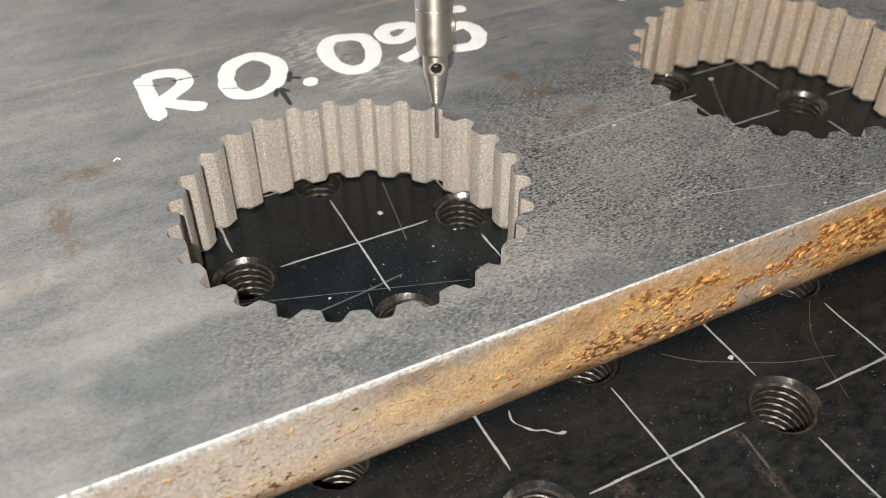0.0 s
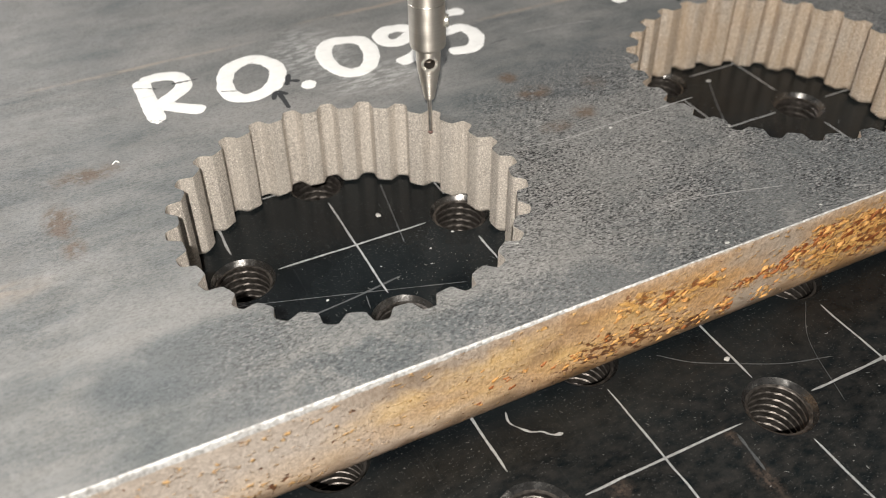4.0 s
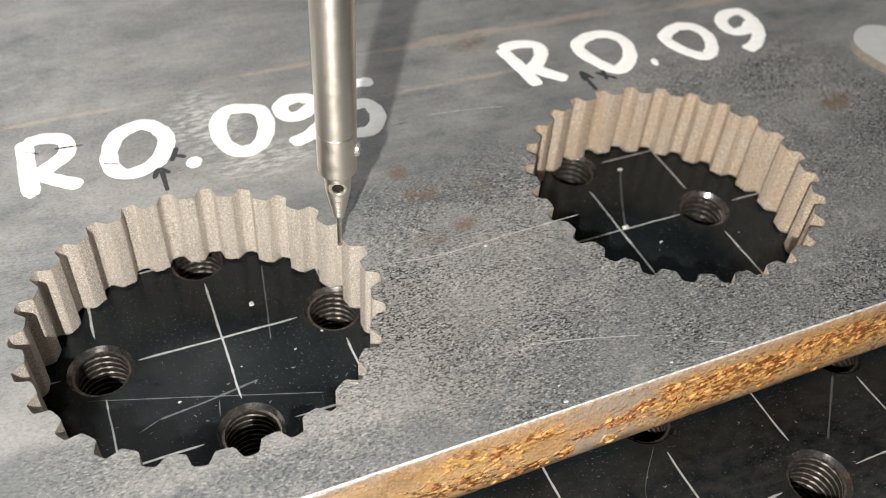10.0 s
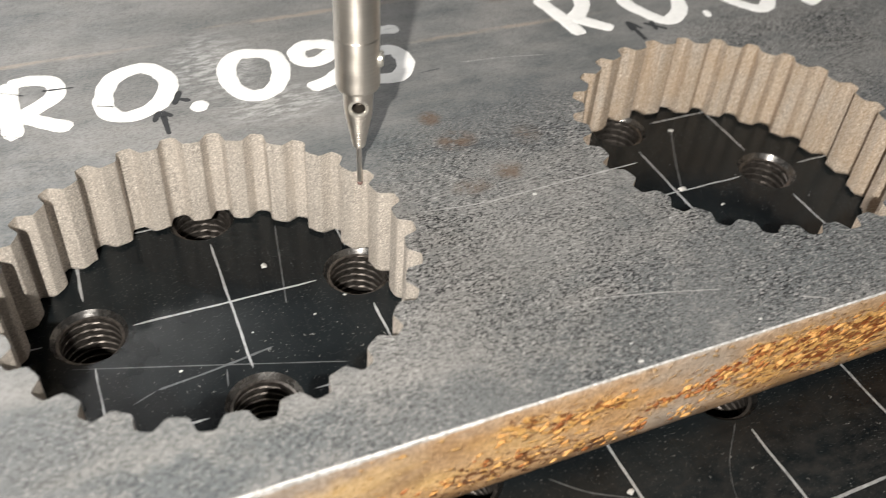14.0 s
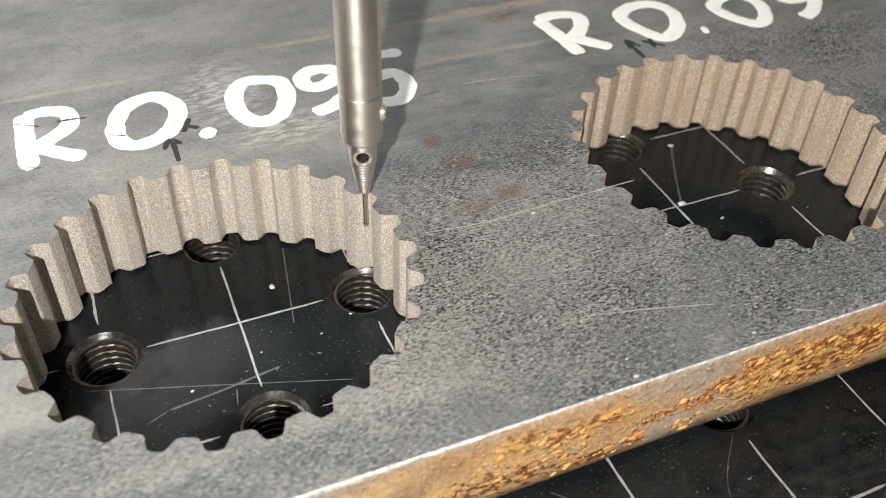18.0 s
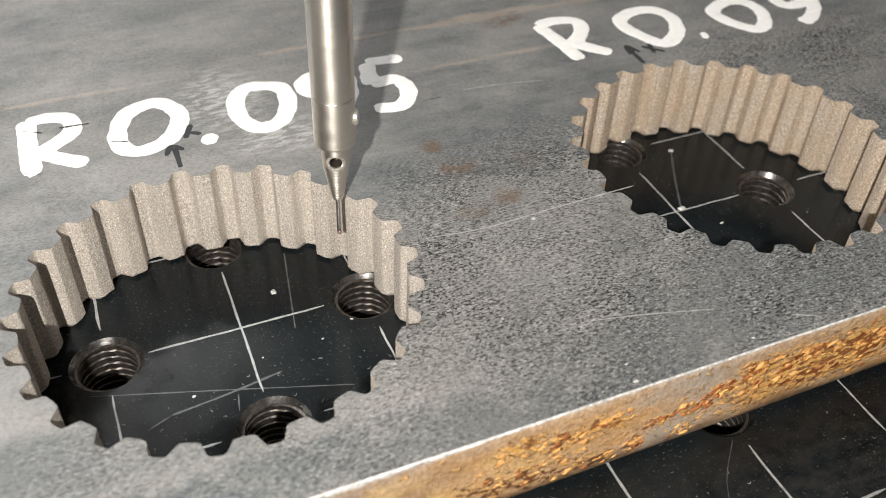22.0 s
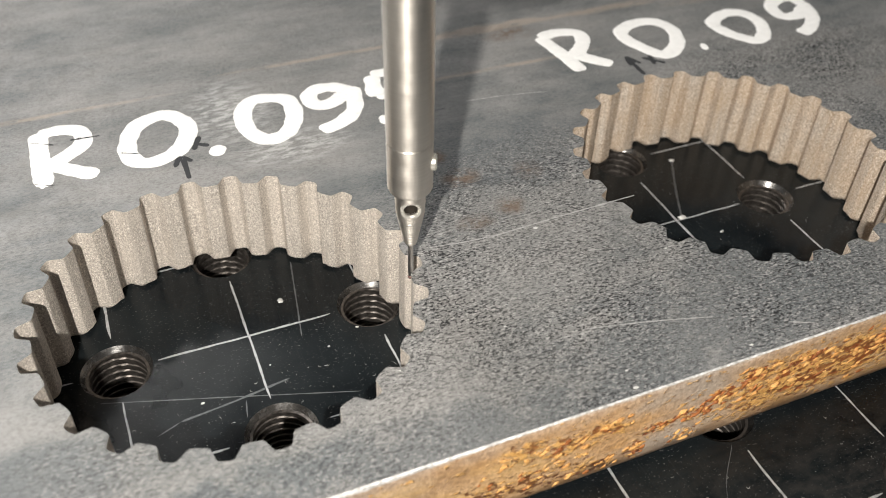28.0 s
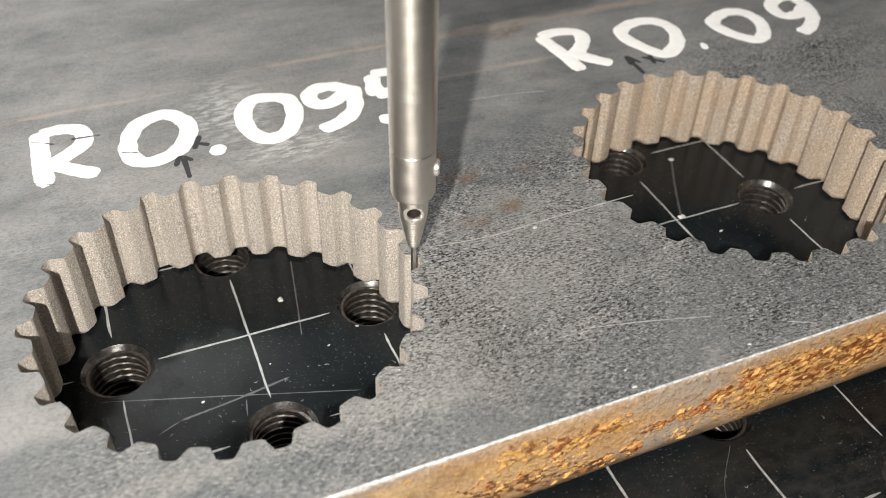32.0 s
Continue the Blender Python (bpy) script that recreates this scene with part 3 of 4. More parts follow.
def build_table():
    table = new("fixture_table")
    tagged(table, "black steel fixture table with threaded holes and a white scribed grid", "fixture table")
    bm = bmesh.new()
    seg, h = 48, PITCH / 2
    x0, x1 = (COLS[0] - 0.5) * PITCH, (COLS[-1] + 0.5) * PITCH
    y0, y1 = (ROWS_Y[0] - 0.5) * PITCH, (ROWS_Y[-1] + 0.5) * PITCH
    for i in COLS:
        for j in ROWS_Y:
            cx, cy = i * PITCH, j * PITCH
            if not has_hole(i, j):
                vs = [bm.verts.new(((cx + sx * h) * MM, (cy + sy * h) * MM, 0)) for sx, sy in ((-1, -1), (1, -1), (1, 1), (-1, 1))]
                bm.faces.new(vs)
                continue
            inner, outer = [], []
            for k in range(seg):
                a = 2 * math.pi * k / seg
                c, s = math.cos(a), math.sin(a)
                q = h / max(abs(c), abs(s))
                inner.append(bm.verts.new(((cx + HOLE_R * c) * MM, (cy + HOLE_R * s) * MM, 0)))
                outer.append(bm.verts.new(((cx + q * c) * MM, (cy + q * s) * MM, 0)))
            for k in range(seg):
                n = (k + 1) % seg
                bm.faces.new((inner[k], outer[k], outer[n], inner[n]))
    # plain top beyond the drilled field, and the sides
    X0, X1, Y0, Y1, D = -600, 900, -500, 700, -40
    for ax, ay, bx, by in ((X0, Y0, X1, y0), (X0, y1, X1, Y1), (X0, y0, x0, y1), (x1, y0, X1, y1)):
        bm.faces.new([bm.verts.new((px * MM, py * MM, 0)) for px, py in ((ax, ay), (bx, ay), (bx, by), (ax, by))])
    for (ax, ay), (bx, by) in zip(((X0, Y0), (X1, Y0), (X1, Y1), (X0, Y1)), ((X1, Y0), (X1, Y1), (X0, Y1), (X0, Y0))):
        bm.faces.new([bm.verts.new((px * MM, py * MM, pz * MM)) for px, py, pz in ((ax, ay, D), (bx, by, D), (bx, by, 0), (ax, ay, 0))])
    bm.faces.new([bm.verts.new((px * MM, py * MM, D * MM)) for px, py in ((X0, Y0), (X0, Y1), (X1, Y1), (X1, Y0))])
    part("tabletop", bm, TABLE, table)
    for px, py in ((X0 + 30, Y0 + 30), (X1 - 90, Y0 + 30), (X1 - 90, Y1 - 90), (X0 + 30, Y1 - 90)):
        part("leg", box(px * MM, py * MM, -0.9, (px + 60) * MM, (py + 60) * MM, D * MM, 0.003), TABLE, table)
    # one countersunk thread, shared by all the holes that can be seen
    pit, seg = 1.75, 48
    bm = bmesh.new()
    levels = [(6.75, 0.0), (6.66, -0.12), (6.02, -0.98), (5.94, -1.10)]
    rings = [[bm.verts.new((r * MM * math.cos(2 * math.pi * k / seg), r * MM * math.sin(2 * math.pi * k / seg), z * MM)) for k in range(seg)] for r, z in levels]
    depth, fine = 22.0, 16
    count = int((depth - 1.2) / pit * fine)
    for q in range(count):
        z = -1.2 - q * pit / fine
        ring = []
        for k in range(seg):
            ph = ((-z / pit) + k / seg) % 1.0
            tri = abs(ph - 0.5) * 2
            r = 5.42 + 0.28 * min(1.0, max(0.0, (tri - 0.74) / 0.13))
            ring.append(bm.verts.new((r * MM * math.cos(2 * math.pi * k / seg), r * MM * math.sin(2 * math.pi * k / seg), z * MM)))
        rings.append(ring)
    for a, b in zip(rings, rings[1:]):
        for k in range(seg):
            n = (k + 1) % seg
            bm.faces.new((a[k], b[k], b[n], a[n]))
    bm.faces.new(rings[-1][::-1])
    bmesh.ops.recalc_face_normals(bm, faces=bm.faces[:])
    bmesh.ops.reverse_faces(bm, faces=bm.faces[:])
    bm.faces.ensure_lookup_table()
    sink = bm.copy()
    sink.faces.ensure_lookup_table()
    bmesh.ops.delete(bm, geom=bm.faces[:3 * seg], context="FACES")
    bmesh.ops.delete(sink, geom=sink.faces[3 * seg:], context="FACES")
    first = part("threaded_hole", bm, THREAD, table, "countersunk threaded hole in dark oily steel", True)
    first.data.set_sharp_from_angle(angle=radians(25))
    rim = part("countersink", sink, CHAMFER, first, "glossy dark countersunk rim", True)
    me, spots = first.data, [(i, j) for j in ROWS_Y for i in COLS if has_hole(i, j)]
    first.matrix_basis = pose(spots[0][0] * PITCH * MM, spots[0][1] * PITCH * MM, 0)
    for k, (i, j) in enumerate(spots[1:]):
        hole = shared("threaded_hole", me, table, pose(i * PITCH * MM, j * PITCH * MM, 0, 0, 0, (k * 77) % 360))
        shared("countersink", rim.data, hole, Matrix())
    # scribed grid: a line from hole to hole, with a gap at each rim
    rng = random.Random(4)
    for j in ROWS_Y:
        for i in COLS:
            if not has_hole(i, j):
                continue
            for dx, dy in ((1, 0), (0, 1)):
                a, b = Vector((i, j)) * PITCH, Vector((i + 2 * dx, j + 2 * dy)) * PITCH
                if i + 2 * dx > COLS[-1] or j + 2 * dy > ROWS_Y[-1]:
                    continue
                d = Vector((dx, dy))
                g0, g1 = HOLE_R + rng.uniform(0.6, 3.0), HOLE_R + rng.uniform(0.6, 3.0)
                n = 9
                pts = []
                for k in range(n + 1):
                    p = (a + d * g0).lerp(b - d * g1, k / n)
                    w = rng.uniform(-0.09, 0.09)
                    pts.append((p.x + dy * w, p.y + dx * w))
                lb = bmesh.new()
                add_stroke(lb, pts, 0.42 + rng.uniform(-0.06, 0.1), 0.0, 0.02, 0.2, 1.6)
                part("scribed_line", lb, SCRIBE, table)
    # scratches and specks
    for pts, w in ((((-29.3, -6.9), (-8, -13.7), (16.3, -21.6)), 0.22), (((-16.4, -16.5), (-6, -15.3), (4.7, -13.6)), 0.45), (((-20.8, -18.3), (-16.4, -16.5)), 0.2),
                   (((-4.3, -15.9), (-5.0, -19.9)), 0.3), (((13.7, 18.4), (9.8, -4.0)), 0.3), (((38.4, -56.2), (43, -60.5), (48.9, -63.9), (58.3, -68.7), (68.2, -71.6)), 0.25),
                   (((74.3, -57.9), (67.0, -66.5), (62.0, -80.5)), 0.13), 
                   (((122.1, -56.5), (109.8, -69.4)), 0.4), (((39.7, -77.7), (38.8, -85.8)), 0.5), (((114.1, 21.0), (108, 10), (103.3, 0.6)), 0.5)):
        sb = bmesh.new()
        add_stroke(sb, pts, w, 0.005, 0.012, 0.3, 0.8, 0.1)
        part("scratch", sb, SCRATCH, table)
    sb = bmesh.new()
    add_stroke(sb, ((6.1, -55.2), (5.5, -57.6), (6.6, -59.6), (8.0, -61.2), (9.6, -61.9), (11.0, -63.4), (12.8, -63.9)), 0.3, 0.004, 0.03, 0.7, 0.35, 0.1)
    part("dried_paint", sb, SCRIBE, table)
    for x, y, r in ((8.4, 7.4, 0.75), (109.2, -7.1, 0.5), (114.1, 21.0, 0.75), (103.3, 0.6, 0.9), (49.6, -63.1, 0.55), (-11.8, -13.7, 0.35), (21, -5.5, 0.35), (2.0, -9, 0.2), (14.0, -8.5, 0.25)):
        cb = bmesh.new()
        bmesh.ops.create_icosphere(cb, subdivisions=3, radius=r * 0.72 * MM)
        for v in cb.verts:
            k = 1 + 1.0 * noise.noise(v.co * 2200 + Vector((x, y, 0)))
            v.co = Vector((x * MM + v.co.x * k * 1.25, y * MM + v.co.y * k, max(0.0, v.co.z * 0.35 * k)))
        part("speck", cb, CHIP, table, smooth=True)
    return table


def build_table_dust():
    """Curled bright chips and fibres lying about on the table."""
    rng = random.Random(11)
    bm = bmesh.new()
    fields = ((-3.4, -14.0, 26, 16, 60), (8.0, -20.0, 18, 10, 40), (108.7, -8.0, 24, 18, 20), (60.0, -82.0, 60, 22, 110), (110.0, -72.0, 45, 14, 50))
    for cx, cy, rx, ry, count in fields:
        for _ in range(count):
            a, r = rng.uniform(0, 2 * math.pi), math.sqrt(rng.random())
            x, y = cx + rx * r * math.cos(a), cy + ry * r * math.sin(a)
            i, j = round(x / PITCH), round(y / PITCH)
            if has_hole(i, j) and math.hypot(x - i * PITCH, y - j * PITCH) < HOLE_R + 0.6:
                continue
            size, b = rng.choice((0.18, 0.22, 0.3, 0.4, 0.75)), rng.uniform(0, 2 * math.pi)
            bend = rng.uniform(-0.5, 0.5) * size
            d, n = Vector((math.cos(b), math.sin(b))), Vector((-math.sin(b), math.cos(b)))
            pts = [Vector((x, y)) + d * (size * (t - 0.5)) + n * (bend * (1 - (2 * t - 1) ** 2)) for t in (0.0, 0.5, 1.0)]
            add_stroke(bm, [(p.x, p.y) for p in pts], rng.uniform(0.06, 0.11), 0.006, 0.05, 0.3, 0.25, 0.3)
    tagged(part("metal_dust", bm, FILINGS), "fine bright metal dust and chips scattered on the black table", "metal dust", kind="stuff")


# ---- the steel plate with its two toothed openings ----
def tooth_outline(gear):
    """The opening's outline (mm): broad flat lobes between narrow outward notches."""
    cx, cy, tip, phase = gear
    half = math.pi / TEETH
    root = tip - 2.6
    flank = ((-2.14, root + 0.62), (-1.5, tip - 0.5), (-1.25, tip - 0.16), (-0.88, tip), (0.0, tip + 0.03), (0.88, tip), (1.25, tip - 0.16), (1.5, tip - 0.5), (2.14, root + 0.62))
    crest = ((-1.68, root + 0.26), (-1.4, root + 0.08), (-0.85, root), (0.0, root - 0.05), (0.85, root), (1.4, root + 0.08), (1.68, root + 0.26))
    pts = []
    for k in range(TEETH):
        a0 = radians(phase) + 2 * math.pi * k / TEETH
        pts += [(a0 + u / r, r) for u, r in flank]
        pts += [(a0 + half + u / r, r) for u, r in crest]
    return [(cx + r * math.cos(a), cy + r * math.sin(a)) for a, r in pts]


def build_plate():
    plate = new("steel_plate")
    tagged(plate, "thick grey mill-scale steel plate with two toothed openings on the table", "steel plate")
    X0, X1, Y1, Z0 = -330, 430, 330, 0.05
    Y0 = EDGE_Y
    H = PLATE_H
    bm = bmesh.new()
    rim_r = 0.34
    outer = [bm.verts.new((x * MM, y * MM, H * MM)) for x, y in ((X0, Y0 + rim_r), (X1, Y0 + rim_r), (X1, Y1), (X0, Y1))]
    edges = [bm.edges.new((outer[i], outer[(i + 1) % 4])) for i in range(4)]
    for gear in (GEAR_1, GEAR_2):
        ring = [bm.verts.new((x * MM, y * MM, H * MM)) for x, y in tooth_outline(gear)]
        edges += [bm.edges.new((ring[i], ring[(i + 1) % len(ring)])) for i in range(len(ring))]
    bmesh.ops.triangle_fill(bm, use_beauty=True, use_dissolve=False, edges=edges, normal=(0, 0, 1))
    for f in bm.faces:
        if f.normal.z < 0:
            f.normal_flip()
    # back, sides and underside
    def quad(*ps):
        bm.faces.new([bm.verts.new((x * MM, y * MM, z * MM)) for x, y, z in ps])
    quad((X1, Y0 + rim_r, Z0), (X1, Y1, Z0), (X1, Y1, H), (X1, Y0 + rim_r, H))
    quad((X0, Y1, Z0), (X0, Y0 + rim_r, Z0), (X0, Y0 + rim_r, H), (X0, Y1, H))
    quad((X1, Y1, Z0), (X0, Y1, Z0), (X0, Y1, H), (X1, Y1, H))
    part("top_face", bm, MILL, plate)
    for gear in (GEAR_1, GEAR_2):
        bm = bmesh.new()
        line = tooth_outline(gear)
        levels = 10
        grid = []
        for q in range(levels + 1):
            row = []
            for x, y in line:
                chip = 0.35 * noise.noise(Vector((x * 0.9, y * 0.9, 5.0))) + 0.25 * noise.noise(Vector((x * 2.7, y * 2.7, 1.0)))
                z = Z0 if q == 0 else 0.85 + chip + (H - 0.85 - chip) * (q - 1) / (levels - 1)
                k = 0.0 if q == levels else 0.035 * noise.noise(Vector((x * 1.6, y * 1.6, z * 0.25)))
                k += 0.8 if q == 0 else 0.0
                d = Vector((x - gear[0], y - gear[1])).normalized()
                row.append(bm.verts.new(((x + d.x * k) * MM, (y + d.y * k) * MM, z * MM)))
            grid.append(row)
        n = len(line)
        for a, b in zip(grid, grid[1:]):
            for i in range(n):
                j = (i + 1) % n
                bm.faces.new((a[j], a[i], b[i], b[j]))
        wall = part("toothed_wall", bm, WALL if gear is GEAR_1 else WALL_BROWN, plate, "sandy brown cut wall of a toothed opening", True)
        wall.data.set_sharp_from_angle(angle=radians(16))
    # front edge: worn bright lip above, rust-pitted face below
    prof = [(rim_r, H), (rim_r * 0.62, H - 0.05), (rim_r * 0.24, H - 0.24), (0.0, H - 0.65)]
    prof += [(0.0, H - 0.65 - (H - 3.65) * q / 12) for q in range(1, 13)] + [(0.12, 2.2), (0.42, 1.4), (0.95, 0.7), (1.6, 0.25), (2.3, Z0)]
    xs = [X0 + 20 * i for i in range(12)] + [-90 + 0.4 * i for i in range(675)] + [180 + 10 * i for i in range(26)]
    xs = [x for x in xs if X0 <= x <= X1]
    bm = bmesh.new()
    rows = []
    for x in xs:
        row = []
        for k, (dy, z) in enumerate(prof):
            wob = 0.0
            if 0 < k < len(prof) - 1:
                wob = 0.07 * noise.noise(Vector((x * 0.5, z * 0.7, 0))) + 0.05 * noise.noise(Vector((x * 1.7, z * 1.9, 4)))
            lip = 0.10 * abs(noise.noise(Vector((x * 1.3, 1.0, 9)))) if k in (1, 2) else 0.0
            if 0 < k < 4:
                z = H - (H - z) * (0.22 + 2.14 * min(1.0, max(0.0, (40 - x) / 80)) + 0.35 * noise.noise(Vector((x * 0.4, 7, 2))) + 0.25 * noise.noise(Vector((x * 1.9, 3, 2))))
            row.append(bm.verts.new((x * MM, (Y0 + dy + wob + lip) * MM, z * MM)))
        rows.append(row)
    for a, b in zip(rows, rows[1:]):
        for k in range(len(prof) - 1):
            f = bm.faces.new((a[k + 1], b[k + 1], b[k], a[k]))
            f.material_index = 0 if k < 3 else 1
    part("front_edge", bm, [WORN, RUST], plate, "rust-pitted front edge with a worn bright lip", True)
    return plate


def build_rust_scale(plate):
    """Raised crusts of rust in clusters (x, z, half width, half height, count, brown share) on the front edge."""
    rng = random.Random(21)
    stained = ((48, 14.2, 3.4, 1.6, 14, 0.25), (41, 12.8, 5.0, 1.8, 11, 0.15), (33.5, 13.0, 6.0, 2.6, 10, 0.15), (46.5, 4.6, 5.0, 1.6, 13, 0.3),
               (36, 7.0, 7.0, 3.0, 17, 0.35), (26, 8.0, 8.0, 3.6, 17, 0.4), (8, 7.5, 12.0, 4.5, 14, 0.4))
    crusted = ((72, 12.6, 3.4, 1.2, 24, 0.5), (77.5, 15.0, 3.2, 1.5, 30, 0.5), (66, 10.2, 3.6, 1.1, 18, 0.55), (60.5, 9.6, 3.6, 0.9, 11, 0.5),
               (54.6, 5.2, 0.8, 2.4, 12, 0.6), (64, 5.0, 3.6, 1.4, 9, 0.5), (82, 9.5, 9.0, 3.2, 30, 0.2), (87, 13.8, 5.0, 2.0, 24, 0.3))
    corroded = ((98, 10.5, 13.0, 4.6, 56, 0.2), (111, 14.0, 6.0, 2.0, 26, 0.4), (122, 11.0, 15.0, 4.6, 56, 0.3), (150, 11.0, 20.0, 5.0, 50, 0.3),
                (180, 10.0, 20.0, 5.0, 30, 0.3))
    ball = bmesh.new()
    bmesh.ops.create_icosphere(ball, subdivisions=2, radius=1.0)
    ball.verts.index_update()
    round_points = [v.co.copy() for v in ball.verts]
    round_faces = [[v.index for v in f.verts] for f in ball.faces]
    ball.free()
    bm = bmesh.new()
    for cx, cz, rx, rz, count, brown in stained + crusted + corroded:
        for _ in range(count):
            x, z = cx + rng.gauss(0, 0.62) * rx, cz + rng.gauss(0, 0.62) * rz
            if not 2.8 < z < PLATE_H - 2.2:
                continue
            size = rng.uniform(0.2, 1.0) ** 2.2
            long, wide, high = 0.28 + 0.75 * size, 0.17 + 0.30 * size, 0.10 + 0.24 * size
            tilt, seed = radians(rng.gauss(22, 16)), Vector((x, z, rng.uniform(0, 50)))
            kind = 1 if rng.random() < brown else 0
            made = []
            for u in round_points:
                p = u * (1 + 1.1 * noise.noise(u * 1.5 + seed) + 0.7 * noise.noise(u * 3.3 + seed))
                a, c = p.x * long, p.y * wide
                made.append(bm.verts.new(Vector((x + a * math.cos(tilt) - c * math.sin(tilt), EDGE_Y + 0.04 - p.z * high, z + a * math.sin(tilt) + c * math.cos(tilt))) * MM))
            for tri in round_faces:
                bm.faces.new([made[k] for k in tri]).material_index = kind
    crust = part("rust_scale", bm, [SCALE_GOLD, SCALE_BROWN], plate, "raised crusts of orange and brown rust", True)
    tagged(crust, "raised crusts of orange and brown rust", kind="stuff")


def build_marks(plate):
    """Hand-painted white characters and small black marker arrows on the plate."""
    z = PLATE_H
    def character(name, char, strokes):
        bm = bmesh.new()
        for k, s in enumerate(strokes):
            add_stroke(bm, s, 4.0, z + 0.004 + 0.012 * k, 0.07, 0.07, 0.5, 0.45)
        part(name, bm, PAINT, plate, "white hand-painted character " + char if char != "." else "white hand-painted decimal point", True)

    character("painted_letter", "R", (((-30.4, 55.4), (-30.6, 46.9), (-30.5, 35.4)), ((-30.3, 54.8), (-26.2, 55.3), (-22.5, 53.9), (-21.4, 51.1), (-22.2, 47.8), (-25.8, 44.6), (-29.4, 42.1)), ((-27.9, 41.8), (-24.1, 38.6), (-20.1, 35.8))))
    character("painted_digit", "0", (((-3.9, 53.6), (-0.2, 49.1), (-0.3, 44.2), (-3.5, 38.7), (-9.0, 36.3), (-12.6, 38.3), (-13.2, 43.9), (-10.2, 51.2), (-3.9, 53.6)),))
    character("painted_point", ".", (((2.9, 36.6), (5.9, 35.0)),))
    character("painted_digit", "0", (((19.3, 52.6), (23.5, 50.2), (23.4, 43.5), (19.9, 37.2), (15.1, 36.3), (12.3, 41.1), (12.7, 48.1), (15.6, 52.5), (19.3, 52.6)),))
    character("painted_digit", "9", (((38.9, 49.0), (35.1, 52.0), (31.2, 52.4), (28.6, 50.0), (29.0, 46.1), (32.4, 45.4), (37.1, 48.4)), ((39.4, 50.6), (37.2, 41.9), (33.0, 37.5), (27.2, 35.3))))
    character("painted_digit", "5", (((45.3, 54.5), (54.2, 53.6)), ((45.3, 53.9), (43.2, 44.5)), ((43.2, 44.5), (49.2, 45.0), (50.4, 39.4), (46.7, 34.2), (40.6, 34.9))))
    character("painted_letter", "R", (((92.6, 57.1), (94.0, 48.1), (94.8, 38.2)), ((92.6, 57.1), (98.0, 57.9), (103.1, 56.0), (102.6, 51.8), (98.8, 47.3), (95.4, 45.4)), ((96.9, 46.0), (100.4, 41.9), (103.7, 38.6))))
    character("painted_digit", "0", (((114.6, 52.7), (120.1, 55.5), (125.9, 54.6), (128.3, 49.5), (125.7, 42.7), (120.7, 38.5), (117.6, 38.9), (115.2, 43.7), (113.8, 48.3), (114.6, 52.7)),))
    character("painted_point", ".", (((130.0, 38.5), (131.8, 37.9)),))
    character("painted_digit", "0", (((140.9, 48.5), (147.1, 52.0), (152.1, 50.6), (153.5, 45.2), (150.6, 39.0), (146.6, 36.3), (143.7, 38.5), (141.2, 43.0), (140.9, 48.5)),))
    character("painted_digit", "9", (((171.6, 47.6), (171.6, 53.2), (166.8, 54.1), (162.3, 50.9), (161.7, 45.4), (165.9, 44.4), (171.3, 47.7)), ((172.7, 50.7), (169.7, 42.7), (164.8, 37.5), (159.9, 35.3))))
    for strokes in ((((-3.1, 27.9), (-3.0, 34.8)), ((-5.1, 32.8), (-3.9, 35.6), (-3.0, 36.1)), ((-3.0, 36.1), (-1.4, 33.7)), ((-3.8, 34.6), (-2.3, 34.8))), (((-0.7, 40.7), (3.1, 38.3)), ((1.7, 42.5), (-0.3, 37.7))),
                    (((108.5, 31.5), (108.8, 39.6)), ((107.7, 36.2), (108.8, 40.2), (110.6, 36.4)), ((108.3, 37.6), (109.5, 37.4))), (((112.4, 38.8), (116.7, 34.6)), ((114.8, 39.3), (113.7, 34.8)))):
        bm = bmesh.new()
        for k, s in enumerate(strokes):
            add_stroke(bm, s, 1.08, z + 0.003 + 0.03 * k, 0.02, 0.2, 0.4)
        part("marker_arrow", bm, MARKER, plate, "small black marker arrow")
    for pts, w in ((((-32.4, 52.4), (-29.5, 50.9), (-27.6, 49.8)), 0.3), (((-24.2, 50.5), (-21.5, 50.3), (-18.0, 50.1)), 0.34), (((-32.6, 36.9), (-30.6, 35.8), (-28.7, 35.0)), 0.3), (((-14.8, 41.9), (-11.4, 40.4)), 0.28)):
        bm = bmesh.new()
        add_stroke(bm, pts, w, z + 0.088, 0.006, 0.9, 0.3, 0.1)
        part("paint_crack", bm, MARKER, plate, "dark hairline crack across the paint")
    for pts, w in ((((51.2, -38.9), (63, -41.5), (74.4, -44.6)), 0.2), (((46.4, -11.0), (60, -10.2), (80.0, -9.5)), 0.35), (((35.0, -9.6), (43, -10.6), (51.0, -10.8)), 0.25), (((62.0, 35.5), (72, 34.6), (82.0, 32.8)), 0.3), (((86.0, -50.5), (90.5, -52.6)), 0.3)):
        bm = bmesh.new()
        add_stroke(bm, pts, w, z + 0.002, 0.008, 0.35, 0.8, 0.1)
        part("scratch", bm, PLATE_SCRATCH, plate)


